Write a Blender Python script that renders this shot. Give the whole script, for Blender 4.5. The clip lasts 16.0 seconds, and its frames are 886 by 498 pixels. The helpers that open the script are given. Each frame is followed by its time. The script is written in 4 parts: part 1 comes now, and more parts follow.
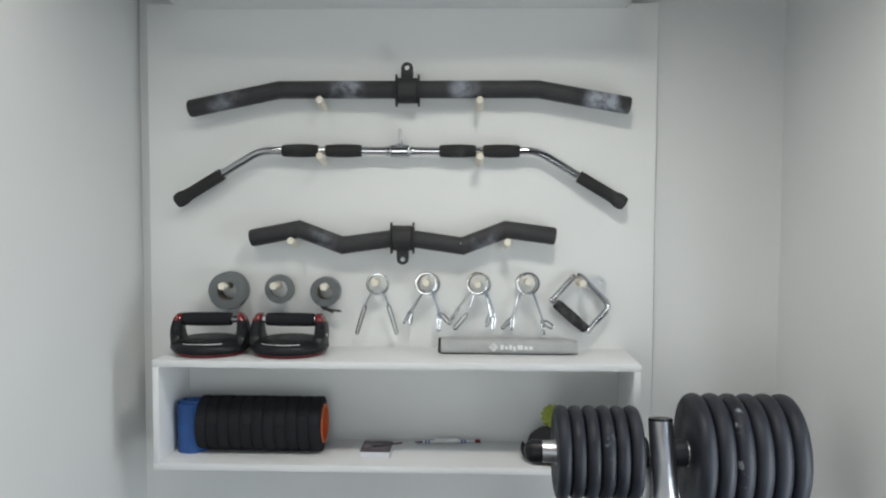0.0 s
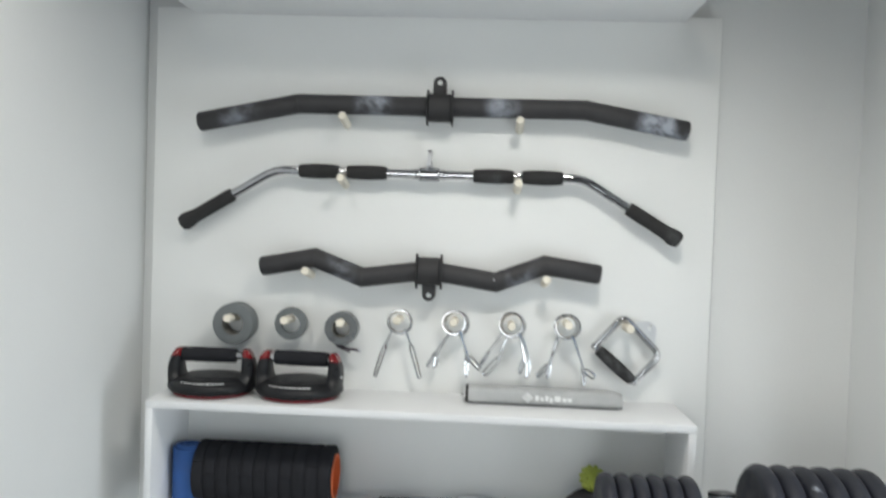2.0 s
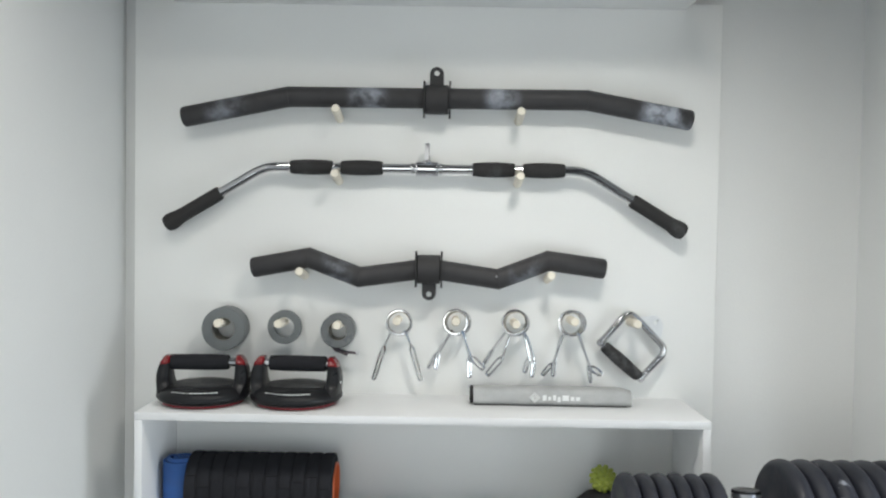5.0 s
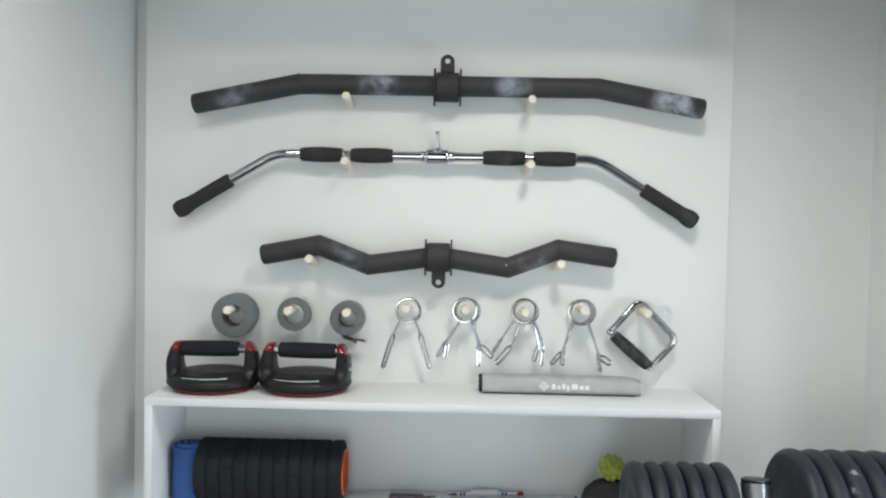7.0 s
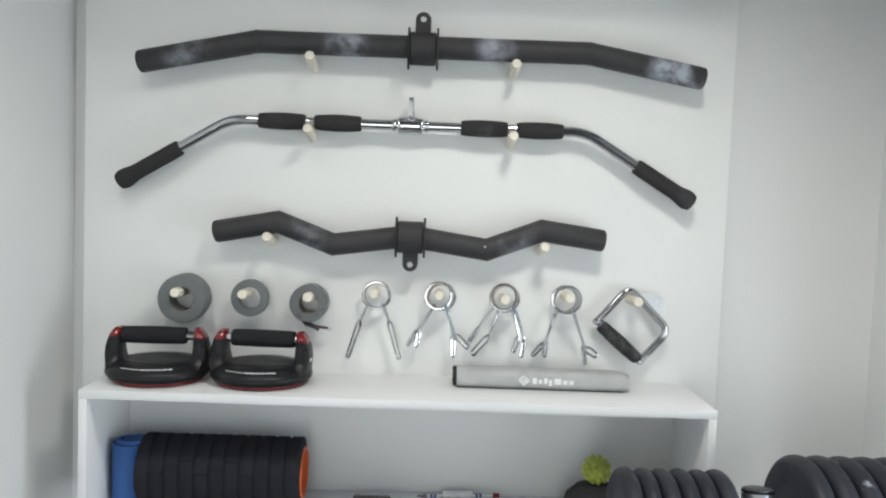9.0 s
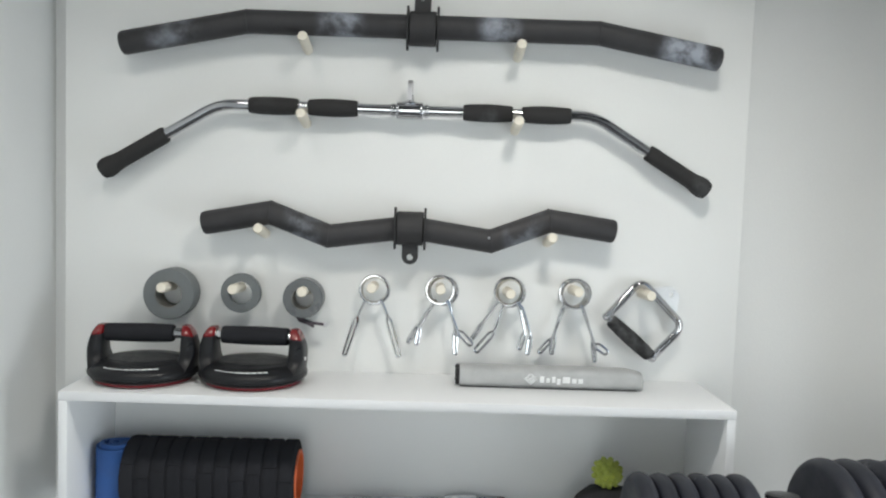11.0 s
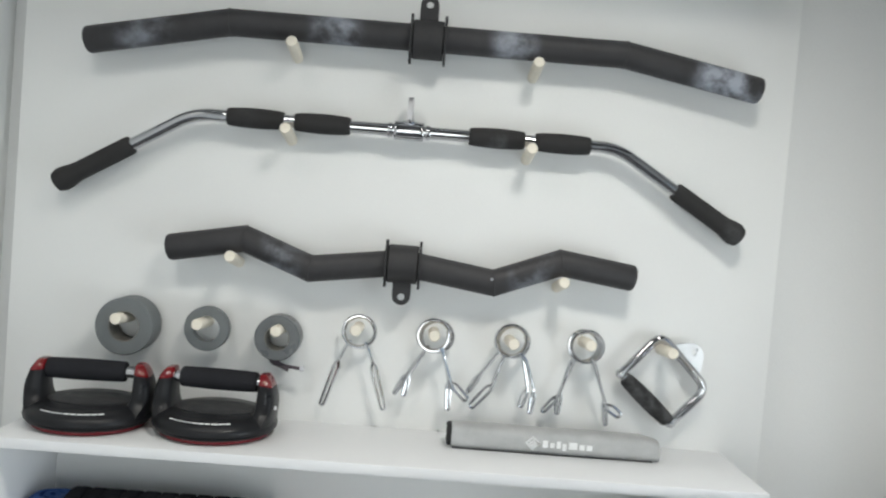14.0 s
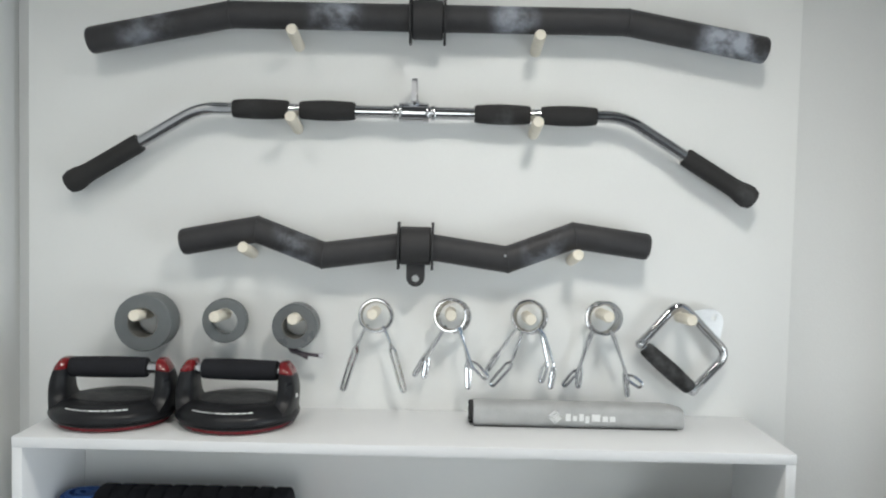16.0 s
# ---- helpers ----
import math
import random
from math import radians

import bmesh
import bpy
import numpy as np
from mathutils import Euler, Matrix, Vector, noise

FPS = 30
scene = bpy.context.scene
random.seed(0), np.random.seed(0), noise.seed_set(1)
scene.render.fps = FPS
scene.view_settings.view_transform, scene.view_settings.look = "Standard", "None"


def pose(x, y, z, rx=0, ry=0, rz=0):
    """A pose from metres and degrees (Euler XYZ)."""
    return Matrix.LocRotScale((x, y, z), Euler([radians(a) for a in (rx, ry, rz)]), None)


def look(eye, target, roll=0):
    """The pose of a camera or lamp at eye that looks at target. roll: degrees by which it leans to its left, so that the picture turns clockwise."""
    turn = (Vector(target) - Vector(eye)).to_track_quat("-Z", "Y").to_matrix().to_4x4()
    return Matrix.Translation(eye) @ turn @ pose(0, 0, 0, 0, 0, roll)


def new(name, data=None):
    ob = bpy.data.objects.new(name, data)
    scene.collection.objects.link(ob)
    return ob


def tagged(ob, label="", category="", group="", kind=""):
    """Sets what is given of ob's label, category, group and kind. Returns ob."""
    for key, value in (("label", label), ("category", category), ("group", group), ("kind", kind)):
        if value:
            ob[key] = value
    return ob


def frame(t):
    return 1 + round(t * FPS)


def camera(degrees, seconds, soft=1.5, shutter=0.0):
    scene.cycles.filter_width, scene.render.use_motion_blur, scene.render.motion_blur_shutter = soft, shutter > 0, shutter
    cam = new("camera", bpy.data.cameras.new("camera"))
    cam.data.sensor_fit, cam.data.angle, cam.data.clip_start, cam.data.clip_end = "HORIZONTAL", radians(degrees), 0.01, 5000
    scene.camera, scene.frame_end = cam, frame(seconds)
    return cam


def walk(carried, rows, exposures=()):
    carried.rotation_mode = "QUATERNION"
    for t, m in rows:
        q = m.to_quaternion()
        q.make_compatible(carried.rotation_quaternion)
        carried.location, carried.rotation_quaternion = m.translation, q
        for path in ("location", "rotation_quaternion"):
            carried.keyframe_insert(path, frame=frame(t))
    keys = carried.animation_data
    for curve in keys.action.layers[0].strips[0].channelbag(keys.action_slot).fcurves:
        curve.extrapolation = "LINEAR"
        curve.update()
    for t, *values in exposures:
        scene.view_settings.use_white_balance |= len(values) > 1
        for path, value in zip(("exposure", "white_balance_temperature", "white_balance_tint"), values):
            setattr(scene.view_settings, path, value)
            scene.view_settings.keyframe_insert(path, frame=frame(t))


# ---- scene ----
cam = camera(56.02, 16.0, 2.1, 0.5)
PATH = [
    (0, pose(0.1861, -2.2625, 1.5573, 86.739, -0.247, 1.742)),
    (0.2, pose(0.1860, -2.2599, 1.5567, 87.040, -0.440, 1.710)),
    (0.5, pose(0.1834, -2.2546, 1.5563, 87.875, -0.750, 1.148)),
    (0.7, pose(0.1775, -2.2477, 1.5547, 88.288, -1.239, 0.193)),
    (0.9, pose(0.1729, -2.2360, 1.5529, 88.023, -1.145, -0.723)),
    (1, pose(0.1706, -2.2259, 1.5520, 87.767, -1.057, -0.971)),
    (1.2, pose(0.1707, -2.2007, 1.5544, 88.027, -0.700, -1.305)),
    (1.4, pose(0.1687, -2.1545, 1.5602, 87.915, -0.681, -0.875)),
    (1.5, pose(0.1673, -2.1294, 1.5634, 88.112, -0.787, 0.138)),
    (1.7, pose(0.1657, -2.0868, 1.5697, 88.038, -0.112, 1.896)),
    (1.9, pose(0.1610, -2.0487, 1.5742, 87.677, -1.425, 2.567)),
    (2, pose(0.1579, -2.0336, 1.5764, 88.215, -1.969, 3.387)),
    (2.2, pose(0.1405, -2.0077, 1.5802, 89.430, -1.594, 4.015)),
    (2.4, pose(0.1168, -1.9961, 1.5821, 89.962, -0.374, 3.945)),
    (2.5, pose(0.1057, -1.9919, 1.5828, 90.486, 0.132, 3.107)),
    (2.7, pose(0.0756, -1.9934, 1.5850, 90.470, -0.101, 1.706)),
    (2.9, pose(0.0526, -1.9922, 1.5877, 89.946, -0.356, 0.555)),
    (3, pose(0.0420, -1.9927, 1.5892, 89.999, -0.636, 1.194)),
    (3.2, pose(0.0424, -1.9928, 1.5917, 90.820, -0.273, 2.488)),
    (3.4, pose(0.0405, -1.9841, 1.5923, 90.954, -0.857, 2.160)),
    (3.5, pose(0.0391, -1.9788, 1.5921, 90.580, -1.197, 1.620)),
    (3.7, pose(0.0394, -1.9713, 1.5903, 90.129, -0.890, 1.237)),
    (3.9, pose(0.0448, -1.9668, 1.5840, 89.417, -1.074, 1.904)),
    (4, pose(0.0475, -1.9624, 1.5804, 89.239, -1.010, 2.005)),
    (4.2, pose(0.0482, -1.9648, 1.5760, 89.131, -1.066, 1.301)),
    (4.5, pose(0.0474, -1.9636, 1.5711, 88.308, -1.120, 0.571)),
    (4.7, pose(0.0467, -1.9640, 1.5695, 88.333, -0.968, 0.456)),
    (5, pose(0.0516, -1.9658, 1.5664, 88.231, -0.915, 0.290)),
    (5.2, pose(0.0503, -1.9658, 1.5666, 87.732, -0.835, 0.309)),
    (7.3, pose(0.0495, -1.9627, 1.5509, 87.814, -1.232, 0.929)),
    (7.5, pose(0.0492, -1.9557, 1.5502, 87.568, -1.351, 0.455)),
    (7.7, pose(0.0399, -1.9439, 1.5497, 86.808, -1.055, -1.573)),
    (7.9, pose(0.0240, -1.9283, 1.5504, 86.509, -0.772, -2.578)),
    (8, pose(0.0175, -1.9167, 1.5506, 86.367, -0.941, -2.323)),
    (8.2, pose(0.0267, -1.8913, 1.5519, 86.072, -1.245, -2.058)),
    (8.4, pose(0.0411, -1.8630, 1.5534, 86.739, -1.241, -1.747)),
    (8.5, pose(0.0493, -1.8487, 1.5546, 87.096, -1.188, -1.383)),
    (8.7, pose(0.0544, -1.8207, 1.5530, 86.478, -2.032, -0.622)),
    (10.8, pose(0.0512, -1.7001, 1.5360, 86.057, -2.193, -0.920)),
    (11, pose(0.0499, -1.6940, 1.5370, 85.971, -1.925, -0.815)),
    (11.2, pose(0.0498, -1.6868, 1.5351, 85.775, -2.025, -0.687)),
    (11.4, pose(0.0499, -1.6768, 1.5305, 85.743, -2.056, -0.402)),
    (11.5, pose(0.0486, -1.6757, 1.5286, 85.710, -2.113, -0.081)),
    (11.7, pose(0.0344, -1.6553, 1.5138, 85.242, -1.766, 0.662)),
    (11.9, pose(0.0282, -1.6171, 1.5035, 84.729, -2.026, 0.146)),
    (12, pose(0.0230, -1.5911, 1.4981, 84.967, -2.340, -0.663)),
    (12.2, pose(0.0024, -1.5354, 1.5036, 85.679, -1.955, -2.863)),
    (12.4, pose(-0.0247, -1.4934, 1.5159, 86.775, -0.603, -5.581)),
    (12.5, pose(-0.0360, -1.4751, 1.5218, 86.822, -1.029, -6.067)),
    (12.7, pose(-0.0503, -1.4536, 1.5306, 87.125, -2.285, -5.714)),
    (12.9, pose(-0.0530, -1.4412, 1.5358, 87.473, -3.715, -5.891)),
    (13, pose(-0.0529, -1.4409, 1.5388, 87.591, -3.705, -6.200)),
    (13.2, pose(-0.0452, -1.4481, 1.5404, 88.321, -3.888, -6.364)),
    (13.4, pose(-0.0227, -1.4529, 1.5429, 87.646, -3.875, -4.462)),
    (13.5, pose(-0.0144, -1.4611, 1.5450, 87.831, -4.194, -3.615)),
    (13.7, pose(0.0095, -1.4786, 1.5480, 87.725, -5.067, -2.580)),
    (13.9, pose(0.0337, -1.4901, 1.5486, 87.575, -4.877, -1.338)),
    (14, pose(0.0449, -1.4981, 1.5496, 87.709, -4.629, -1.132)),
    (14.2, pose(0.0572, -1.5035, 1.5502, 87.732, -4.181, -2.055)),
    (14.4, pose(0.0633, -1.5073, 1.5472, 88.147, -3.727, -1.159)),
    (14.5, pose(0.0670, -1.5092, 1.5453, 88.420, -3.197, -1.294)),
    (14.7, pose(0.0692, -1.5066, 1.5432, 88.161, -1.575, -0.664)),
    (14.9, pose(0.0684, -1.5049, 1.5384, 87.816, -0.579, 0.461)),
    (15, pose(0.0655, -1.5037, 1.5360, 87.516, -0.586, 0.830)),
    (15.2, pose(0.0613, -1.4977, 1.5330, 87.066, -0.625, 0.990)),
    (15.4, pose(0.0585, -1.4917, 1.5313, 87.058, -1.171, 0.473)),
    (15.5, pose(0.0599, -1.4910, 1.5297, 86.988, -1.194, 0.326)),
    (15.7, pose(0.0560, -1.4933, 1.5293, 87.276, -1.233, -0.016)),
    (16, pose(0.0580, -1.4976, 1.5260, 87.204, -1.324, 0.035)),
]
walk(cam, PATH, ((0.0, -0.33), (1.0, -0.34), (1.5, -0.35), (2.0, -0.04), (2.6, -0.02), (11.5, -0.03), (16.0, -0.08)))

# ---- world and light
world = bpy.data.worlds.new("world")
scene.world = world
world.use_nodes = True
_sky = world.node_tree.nodes.new("ShaderNodeTexSky")
_sky.sky_type, _sky.sun_disc = "NISHITA", False
_sky.sun_elevation, _sky.sun_rotation = radians(35), radians(200)
world.node_tree.links.new(_sky.outputs[0], world.node_tree.nodes["Background"].inputs[0])
world.node_tree.nodes["Background"].inputs[1].default_value = 0.12

CEIL = 2.50
RIGHT, LEFT, BACK = 1.038, -0.722, -4.0
DX, NORTH = -0.20, 0.036


def lamp(name, kind, m, energy, colour, **settings):
    data = bpy.data.lights.new(name, kind)
    data.energy, data.color = energy, colour
    ob = new(name, data)
    ob.matrix_world = m
    return ob, data


# daylight through the window in the right wall
ob, data = lamp("window_light", "AREA", look((RIGHT + 0.10, -0.92, 0.84), (0.0, -0.92, 0.78)), 12.8, (0.87, 0.95, 1.0))
data.shape, data.size, data.size_y = "RECTANGLE", 0.50, 0.95
# unseen fill lamp added at the far end of the room, in an opening made for it
ob, data = lamp("back_fill_light", "AREA", look((DX, BACK - 0.02, 1.10), (DX, 0, 1.0)), 18.5, (0.87, 0.95, 1.0))
data.shape, data.size, data.size_y = "RECTANGLE", 0.86, 1.6
# two ceiling downlights
for x, y, e in ((-0.50, -0.97, 24.0), (0.36, -0.96, 58.0)):
    ob, data = lamp("downlight", "SPOT", look((x, y, CEIL - 0.03), (x, y + 0.11, 0.9)), e, (1.0, 0.975, 0.91))
    data.shadow_soft_size, data.spot_size, data.spot_blend = 0.125, radians(142), 0.85


# ---- materials
def material(name, colour, rough=0.5, metal=0.0, vary=0.08, scale=6.0, bump=0.0, bump_scale=80.0, spec=0.5, rough_vary=0.1, coat=0.0, each=0.0):
    """A surface with a slow stain and a fine grain in colour, gloss and relief."""
    m = bpy.data.materials.new(name)
    m.use_nodes = True
    n, l = m.node_tree.nodes, m.node_tree.links
    b = n["Principled BSDF"]
    b.inputs["Metallic"].default_value = metal
    b.inputs["Specular IOR Level"].default_value = spec
    b.inputs["Coat Weight"].default_value = coat
    co = n.new("ShaderNodeTexCoord")
    slow = n.new("ShaderNodeTexNoise")
    slow.inputs["Scale"].default_value, slow.inputs["Detail"].default_value = scale, 5
    fine = n.new("ShaderNodeTexNoise")
    fine.inputs["Scale"].default_value, fine.inputs["Detail"].default_value = bump_scale, 3
    l.new(co.outputs["Object"], slow.inputs["Vector"])
    l.new(co.outputs["Object"], fine.inputs["Vector"])
    add = n.new("ShaderNodeMath")
    add.operation = "ADD"
    half = n.new("ShaderNodeMath")
    half.operation, half.inputs[1].default_value = "MULTIPLY", 0.4
    l.new(fine.outputs[0], half.inputs[0])
    l.new(slow.outputs[0], add.inputs[0])
    l.new(half.outputs[0], add.inputs[1])
    rng = n.new("ShaderNodeMapRange")
    rng.inputs[1].default_value, rng.inputs[2].default_value = 0.4, 1.0
    rng.inputs[3].default_value, rng.inputs[4].default_value = 1 - vary, 1 + vary
    l.new(add.outputs[0], rng.inputs[0])
    fac = rng.outputs[0]
    if each:
        info = n.new("ShaderNodeObjectInfo")
        r2 = n.new("ShaderNodeMapRange")
        r2.inputs[3].default_value, r2.inputs[4].default_value = 1 - each, 1 + each
        l.new(info.outputs["Random"], r2.inputs[0])
        mu = n.new("ShaderNodeMath")
        mu.operation = "MULTIPLY"
        l.new(fac, mu.inputs[0])
        l.new(r2.outputs[0], mu.inputs[1])
        fac = mu.outputs[0]
    col = n.new("ShaderNodeVectorMath")
    col.operation = "SCALE"
    col.inputs[0].default_value = colour
    l.new(fac, col.inputs["Scale"])
    l.new(col.outputs[0], b.inputs["Base Color"])
    rr = n.new("ShaderNodeMapRange")
    rr.inputs[1].default_value, rr.inputs[2].default_value = 0.3, 0.7
    rr.inputs[3].default_value, rr.inputs[4].default_value = max(0.02, rough - rough_vary), min(1, rough + rough_vary)
    l.new(slow.outputs[0], rr.inputs[0])
    l.new(rr.outputs[0], b.inputs["Roughness"])
    if bump:
        bu = n.new("ShaderNodeBump")
        bu.inputs["Strength"].default_value, bu.inputs["Distance"].default_value = 0.4, bump
        l.new(fine.outputs[0], bu.inputs["Height"])
        l.new(bu.outputs[0], b.inputs["Normal"])
    return m


def scuffed(name, colour, zones, chalk=(0.38, 0.41, 0.47), rough=0.55, scale=26.0, low=0.36, high=0.80):
    """Black rubber or paint with chalk left where it is gripped: zones of x along the thing, each (from, to, strength)."""
    m = material(name, colour, rough, vary=0.25, scale=25, bump=0.0006, bump_scale=350, spec=0.35)
    n, l = m.node_tree.nodes, m.node_tree.links
    b = n["Principled BSDF"]
    old = b.inputs["Base Color"].links[0].from_socket
    co = n.new("ShaderNodeTexCoord")
    xyz = n.new("ShaderNodeSeparateXYZ")
    l.new(co.outputs["Object"], xyz.inputs[0])
    total = None
    for a, c, k in zones:
        mid, w = (a + c) / 2, (c - a) / 2
        d = n.new("ShaderNodeMath")
        d.operation, d.inputs[1].default_value = "SUBTRACT", mid
        l.new(xyz.outputs[0], d.inputs[0])
        ab = n.new("ShaderNodeMath")
        ab.operation = "ABSOLUTE"
        l.new(d.outputs[0], ab.inputs[0])
        mr = n.new("ShaderNodeMapRange")
        mr.interpolation_type = "SMOOTHSTEP"
        mr.inputs[1].default_value, mr.inputs[2].default_value = w * 1.25, w * 0.35
        mr.inputs[3].default_value, mr.inputs[4].default_value = 0.0, k
        l.new(ab.outputs[0], mr.inputs[0])
        if total is None:
            total = mr.outputs[0]
        else:
            s = n.new("ShaderNodeMath")
            s.operation = "ADD"
            l.new(total, s.inputs[0])
            l.new(mr.outputs[0], s.inputs[1])
            total = s.outputs[0]
    no = n.new("ShaderNodeTexNoise")
    no.inputs["Scale"].default_value, no.inputs["Detail"].default_value, no.inputs["Roughness"].default_value = scale, 6, 0.6
    l.new(co.outputs["Object"], no.inputs["Vector"])
    th = n.new("ShaderNodeMapRange")
    th.interpolation_type = "SMOOTHSTEP"
    th.inputs[1].default_value, th.inputs[2].default_value = low, high
    l.new(no.outputs[0], th.inputs[0])
    f = n.new("ShaderNodeMath")
    f.operation, f.use_clamp = "MULTIPLY", True
    l.new(th.outputs[0], f.inputs[0])
    l.new(total, f.inputs[1])
    mix = n.new("ShaderNodeMix")
    mix.data_type = "RGBA"
    mix.inputs["B"].default_value = (*chalk, 1)
    l.new(f.outputs[0], mix.inputs["Factor"])
    l.new(old, mix.inputs["A"])
    l.new(mix.outputs["Result"], b.inputs["Base Color"])
    return m


WALL = material("wall_paint", (0.77, 0.78, 0.775), 0.75, vary=0.03, scale=2.0, bump=0.0006, bump_scale=260)
# far wall is out of view, kept dark to put dark reflections in the chrome
FAR_WALL = material("dark_reflection_wall", (0.16, 0.16, 0.165), 0.75, vary=0.05, scale=2.0, bump=0.0006, bump_scale=260)
# ceiling is out of view; its dark tone cuts bounce onto the upper board
CEILING = material("low_bounce_ceiling", (0.13, 0.13, 0.13), 0.85, vary=0.03, scale=2, bump=0.0005, bump_scale=260)
# floor is out of view; its tone is set low to limit light bounced upwards
FLOOR = material("floor_rubber", (0.065, 0.065, 0.068), 0.6, vary=0.1, scale=12, bump=0.0004, bump_scale=300)
BOARD = material("board_paint", (0.84, 0.85, 0.84), 0.5, vary=0.025, scale=3.0, bump=0.0003, bump_scale=300)
SHELF = material("white_laminate", (0.82, 0.83, 0.84), 0.38, vary=0.025, scale=4.0, bump=0.0001, bump_scale=500)
DOWEL = material("pale_dowel", (0.80, 0.75, 0.64), 0.6, vary=0.1, scale=30, bump=0.0003, bump_scale=300, each=0.06)
CHROME = material("chrome", (0.53, 0.535, 0.55), 0.045, 1.0, vary=0.06, scale=30, rough_vary=0.04)
WIRE = material("zinc_wire", (0.57, 0.575, 0.59), 0.15, 1.0, vary=0.12, scale=40, rough_vary=0.08)
PRESSED = material("pressed_chrome", (0.78, 0.79, 0.80), 0.34, 1.0, vary=0.06, scale=30, rough_vary=0.08, bump=0.0004, bump_scale=200)
STEEL = material("brushed_steel", (0.66, 0.66, 0.68), 0.36, 1.0, vary=0.05, scale=12, rough_vary=0.05)
BLACK = material("black_steel", (0.034, 0.0335, 0.035), 0.58, vary=0.25, scale=25, bump=0.0005, bump_scale=300, spec=0.35)
RUBBER = material("black_foam_grip", (0.025, 0.025, 0.026), 0.8, vary=0.3, scale=40, bump=0.0008, bump_scale=420)
PLASTIC = material("black_plastic", (0.012, 0.0125, 0.0145), 0.36, spec=0.28, vary=0.15, scale=30, bump=0.0002, bump_scale=500)
MESH_TOP = material("grey_grippy_plastic", (0.032, 0.033, 0.035), 0.6, vary=0.3, scale=60, bump=0.002, bump_scale=420)
RED = material("glossy_red_plastic", (0.17, 0.006, 0.009), 0.13, vary=0.08, scale=30, coat=0.4)
RED_MATT = material("red_rubber", (0.24, 0.014, 0.022), 0.5, vary=0.1, scale=30)
DARK_TAPE = material("dark_grey_tape", (0.105, 0.115, 0.12), 0.32, vary=0.15, scale=40, bump=0.0006, bump_scale=200)
TAPE = material("grey_tape", (0.155, 0.170, 0.175), 0.55, vary=0.12, scale=30, bump=0.0005, bump_scale=260, each=0.12)
CORE = material("tape_core", (0.16, 0.155, 0.14), 0.75, vary=0.15, scale=30)
PAD = material("grey_fabric", (0.43, 0.44, 0.44), 0.8, vary=0.16, scale=30, bump=0.0012, bump_scale=650)
GRIP_WORN = scuffed("worn_grip_rubber", (0.014, 0.014, 0.0145), ((-1, 1, 0.5),), chalk=(0.19, 0.195, 0.20), rough=0.6, scale=30)
GRIP_CHALKED = scuffed("chalked_foam_grip", (0.029, 0.0285, 0.029), ((0.135, 0.175, 0.55), (0.565, 0.60, 0.4), (-0.30, -0.26, 0.2)), chalk=(0.13, 0.135, 0.14), rough=0.8, scale=34)
PRINT = material("white_print", (0.80, 0.81, 0.81), 0.55, vary=0.06, scale=60)
PLATE = scuffed("plate_rubber", (0.018, 0.020, 0.028), ((-1, 1, 0.3),), chalk=(0.05, 0.055, 0.070), rough=0.5, scale=14)
PLATE_WORN = scuffed("worn_plate_rubber", (0.018, 0.020, 0.028), ((-1, 1, 0.8),), chalk=(0.34, 0.36, 0.40), rough=0.5, scale=30, low=0.575, high=0.68)
FOAM = material("black_eva_foam", (0.021, 0.0215, 0.025), 0.9, vary=0.2, scale=30, bump=0.0005, bump_scale=300, each=0.05, spec=0.15)
ORANGE = material("orange_plastic", (0.78, 0.17, 0.055), 0.4, vary=0.06, scale=20)
BLUE_MAT = material("blue_foam", (0.030, 0.100, 0.31), 0.75, vary=0.12, scale=30, bump=0.0006, bump_scale=300)
BLUE_GLOVE = material("blue_vinyl", (0.018, 0.065, 0.32), 0.33, vary=0.12, scale=14, bump=0.0004, bump_scale=150)
BROWN = material("brown_leather", (0.10, 0.030, 0.018), 0.5, vary=0.2, scale=20, bump=0.0004, bump_scale=200)
CARTON = material("blue_carton", (0.025, 0.030, 0.17), 0.35, vary=0.10, scale=16)
YELLOW = material("yellow_print", (0.62, 0.55, 0.08), 0.45, vary=0.06, scale=40)
PALE_LINE = material("pale_blue_print", (0.30, 0.34, 0.60), 0.4, vary=0.1, scale=40)
LIME = material("lime_rubber", (0.40, 0.46, 0.075), 0.45, vary=0.12, scale=60)
CLOTH = material("black_cloth", (0.015, 0.015, 0.018), 0.9, vary=0.3, scale=60, bump=0.001, bump_scale=600)
PAPER = material("paper", (0.72, 0.74, 0.80), 0.8, vary=0.06, scale=60)
COVER = material("dark_notebook_cover", (0.075, 0.060, 0.072), 0.55, vary=0.3, scale=40)
FADED = material("faded_print", (0.19, 0.165, 0.20), 0.55, vary=0.3, scale=60)
NAVY = material("navy_print", (0.085, 0.11, 0.32), 0.5, vary=0.2, scale=60)


# ---- mesh helpers
def finish(name, bm, mat, smooth=True, angle=35):
    bmesh.ops.recalc_face_normals(bm, faces=bm.faces)
    if smooth:
        for f in bm.faces:
            f.smooth = True
        for e in bm.edges:
            if len(e.link_faces) == 2 and e.calc_face_angle(0) > radians(angle):
                e.smooth = False
    me = bpy.data.meshes.new(name)
    bm.to_mesh(me)
    bm.free()
    me.materials.append(mat)
    return me


def part(name, bm, mat, parent, label="", smooth=True):
    ob = new(name, finish(name, bm, mat, smooth))
    ob.parent = parent
    return tagged(ob, label)


def share(name, me, parent, m):
    """Another object on the same mesh, for alike pieces."""
    ob = new(name, me)
    ob.parent = parent
    ob.matrix_basis = m
    return ob


def thing(name, at, label, category, group="", kind=""):
    ob = new(name)
    ob.location = at
    ob.empty_display_size = 0.05
    return tagged(ob, label, category, group, kind)


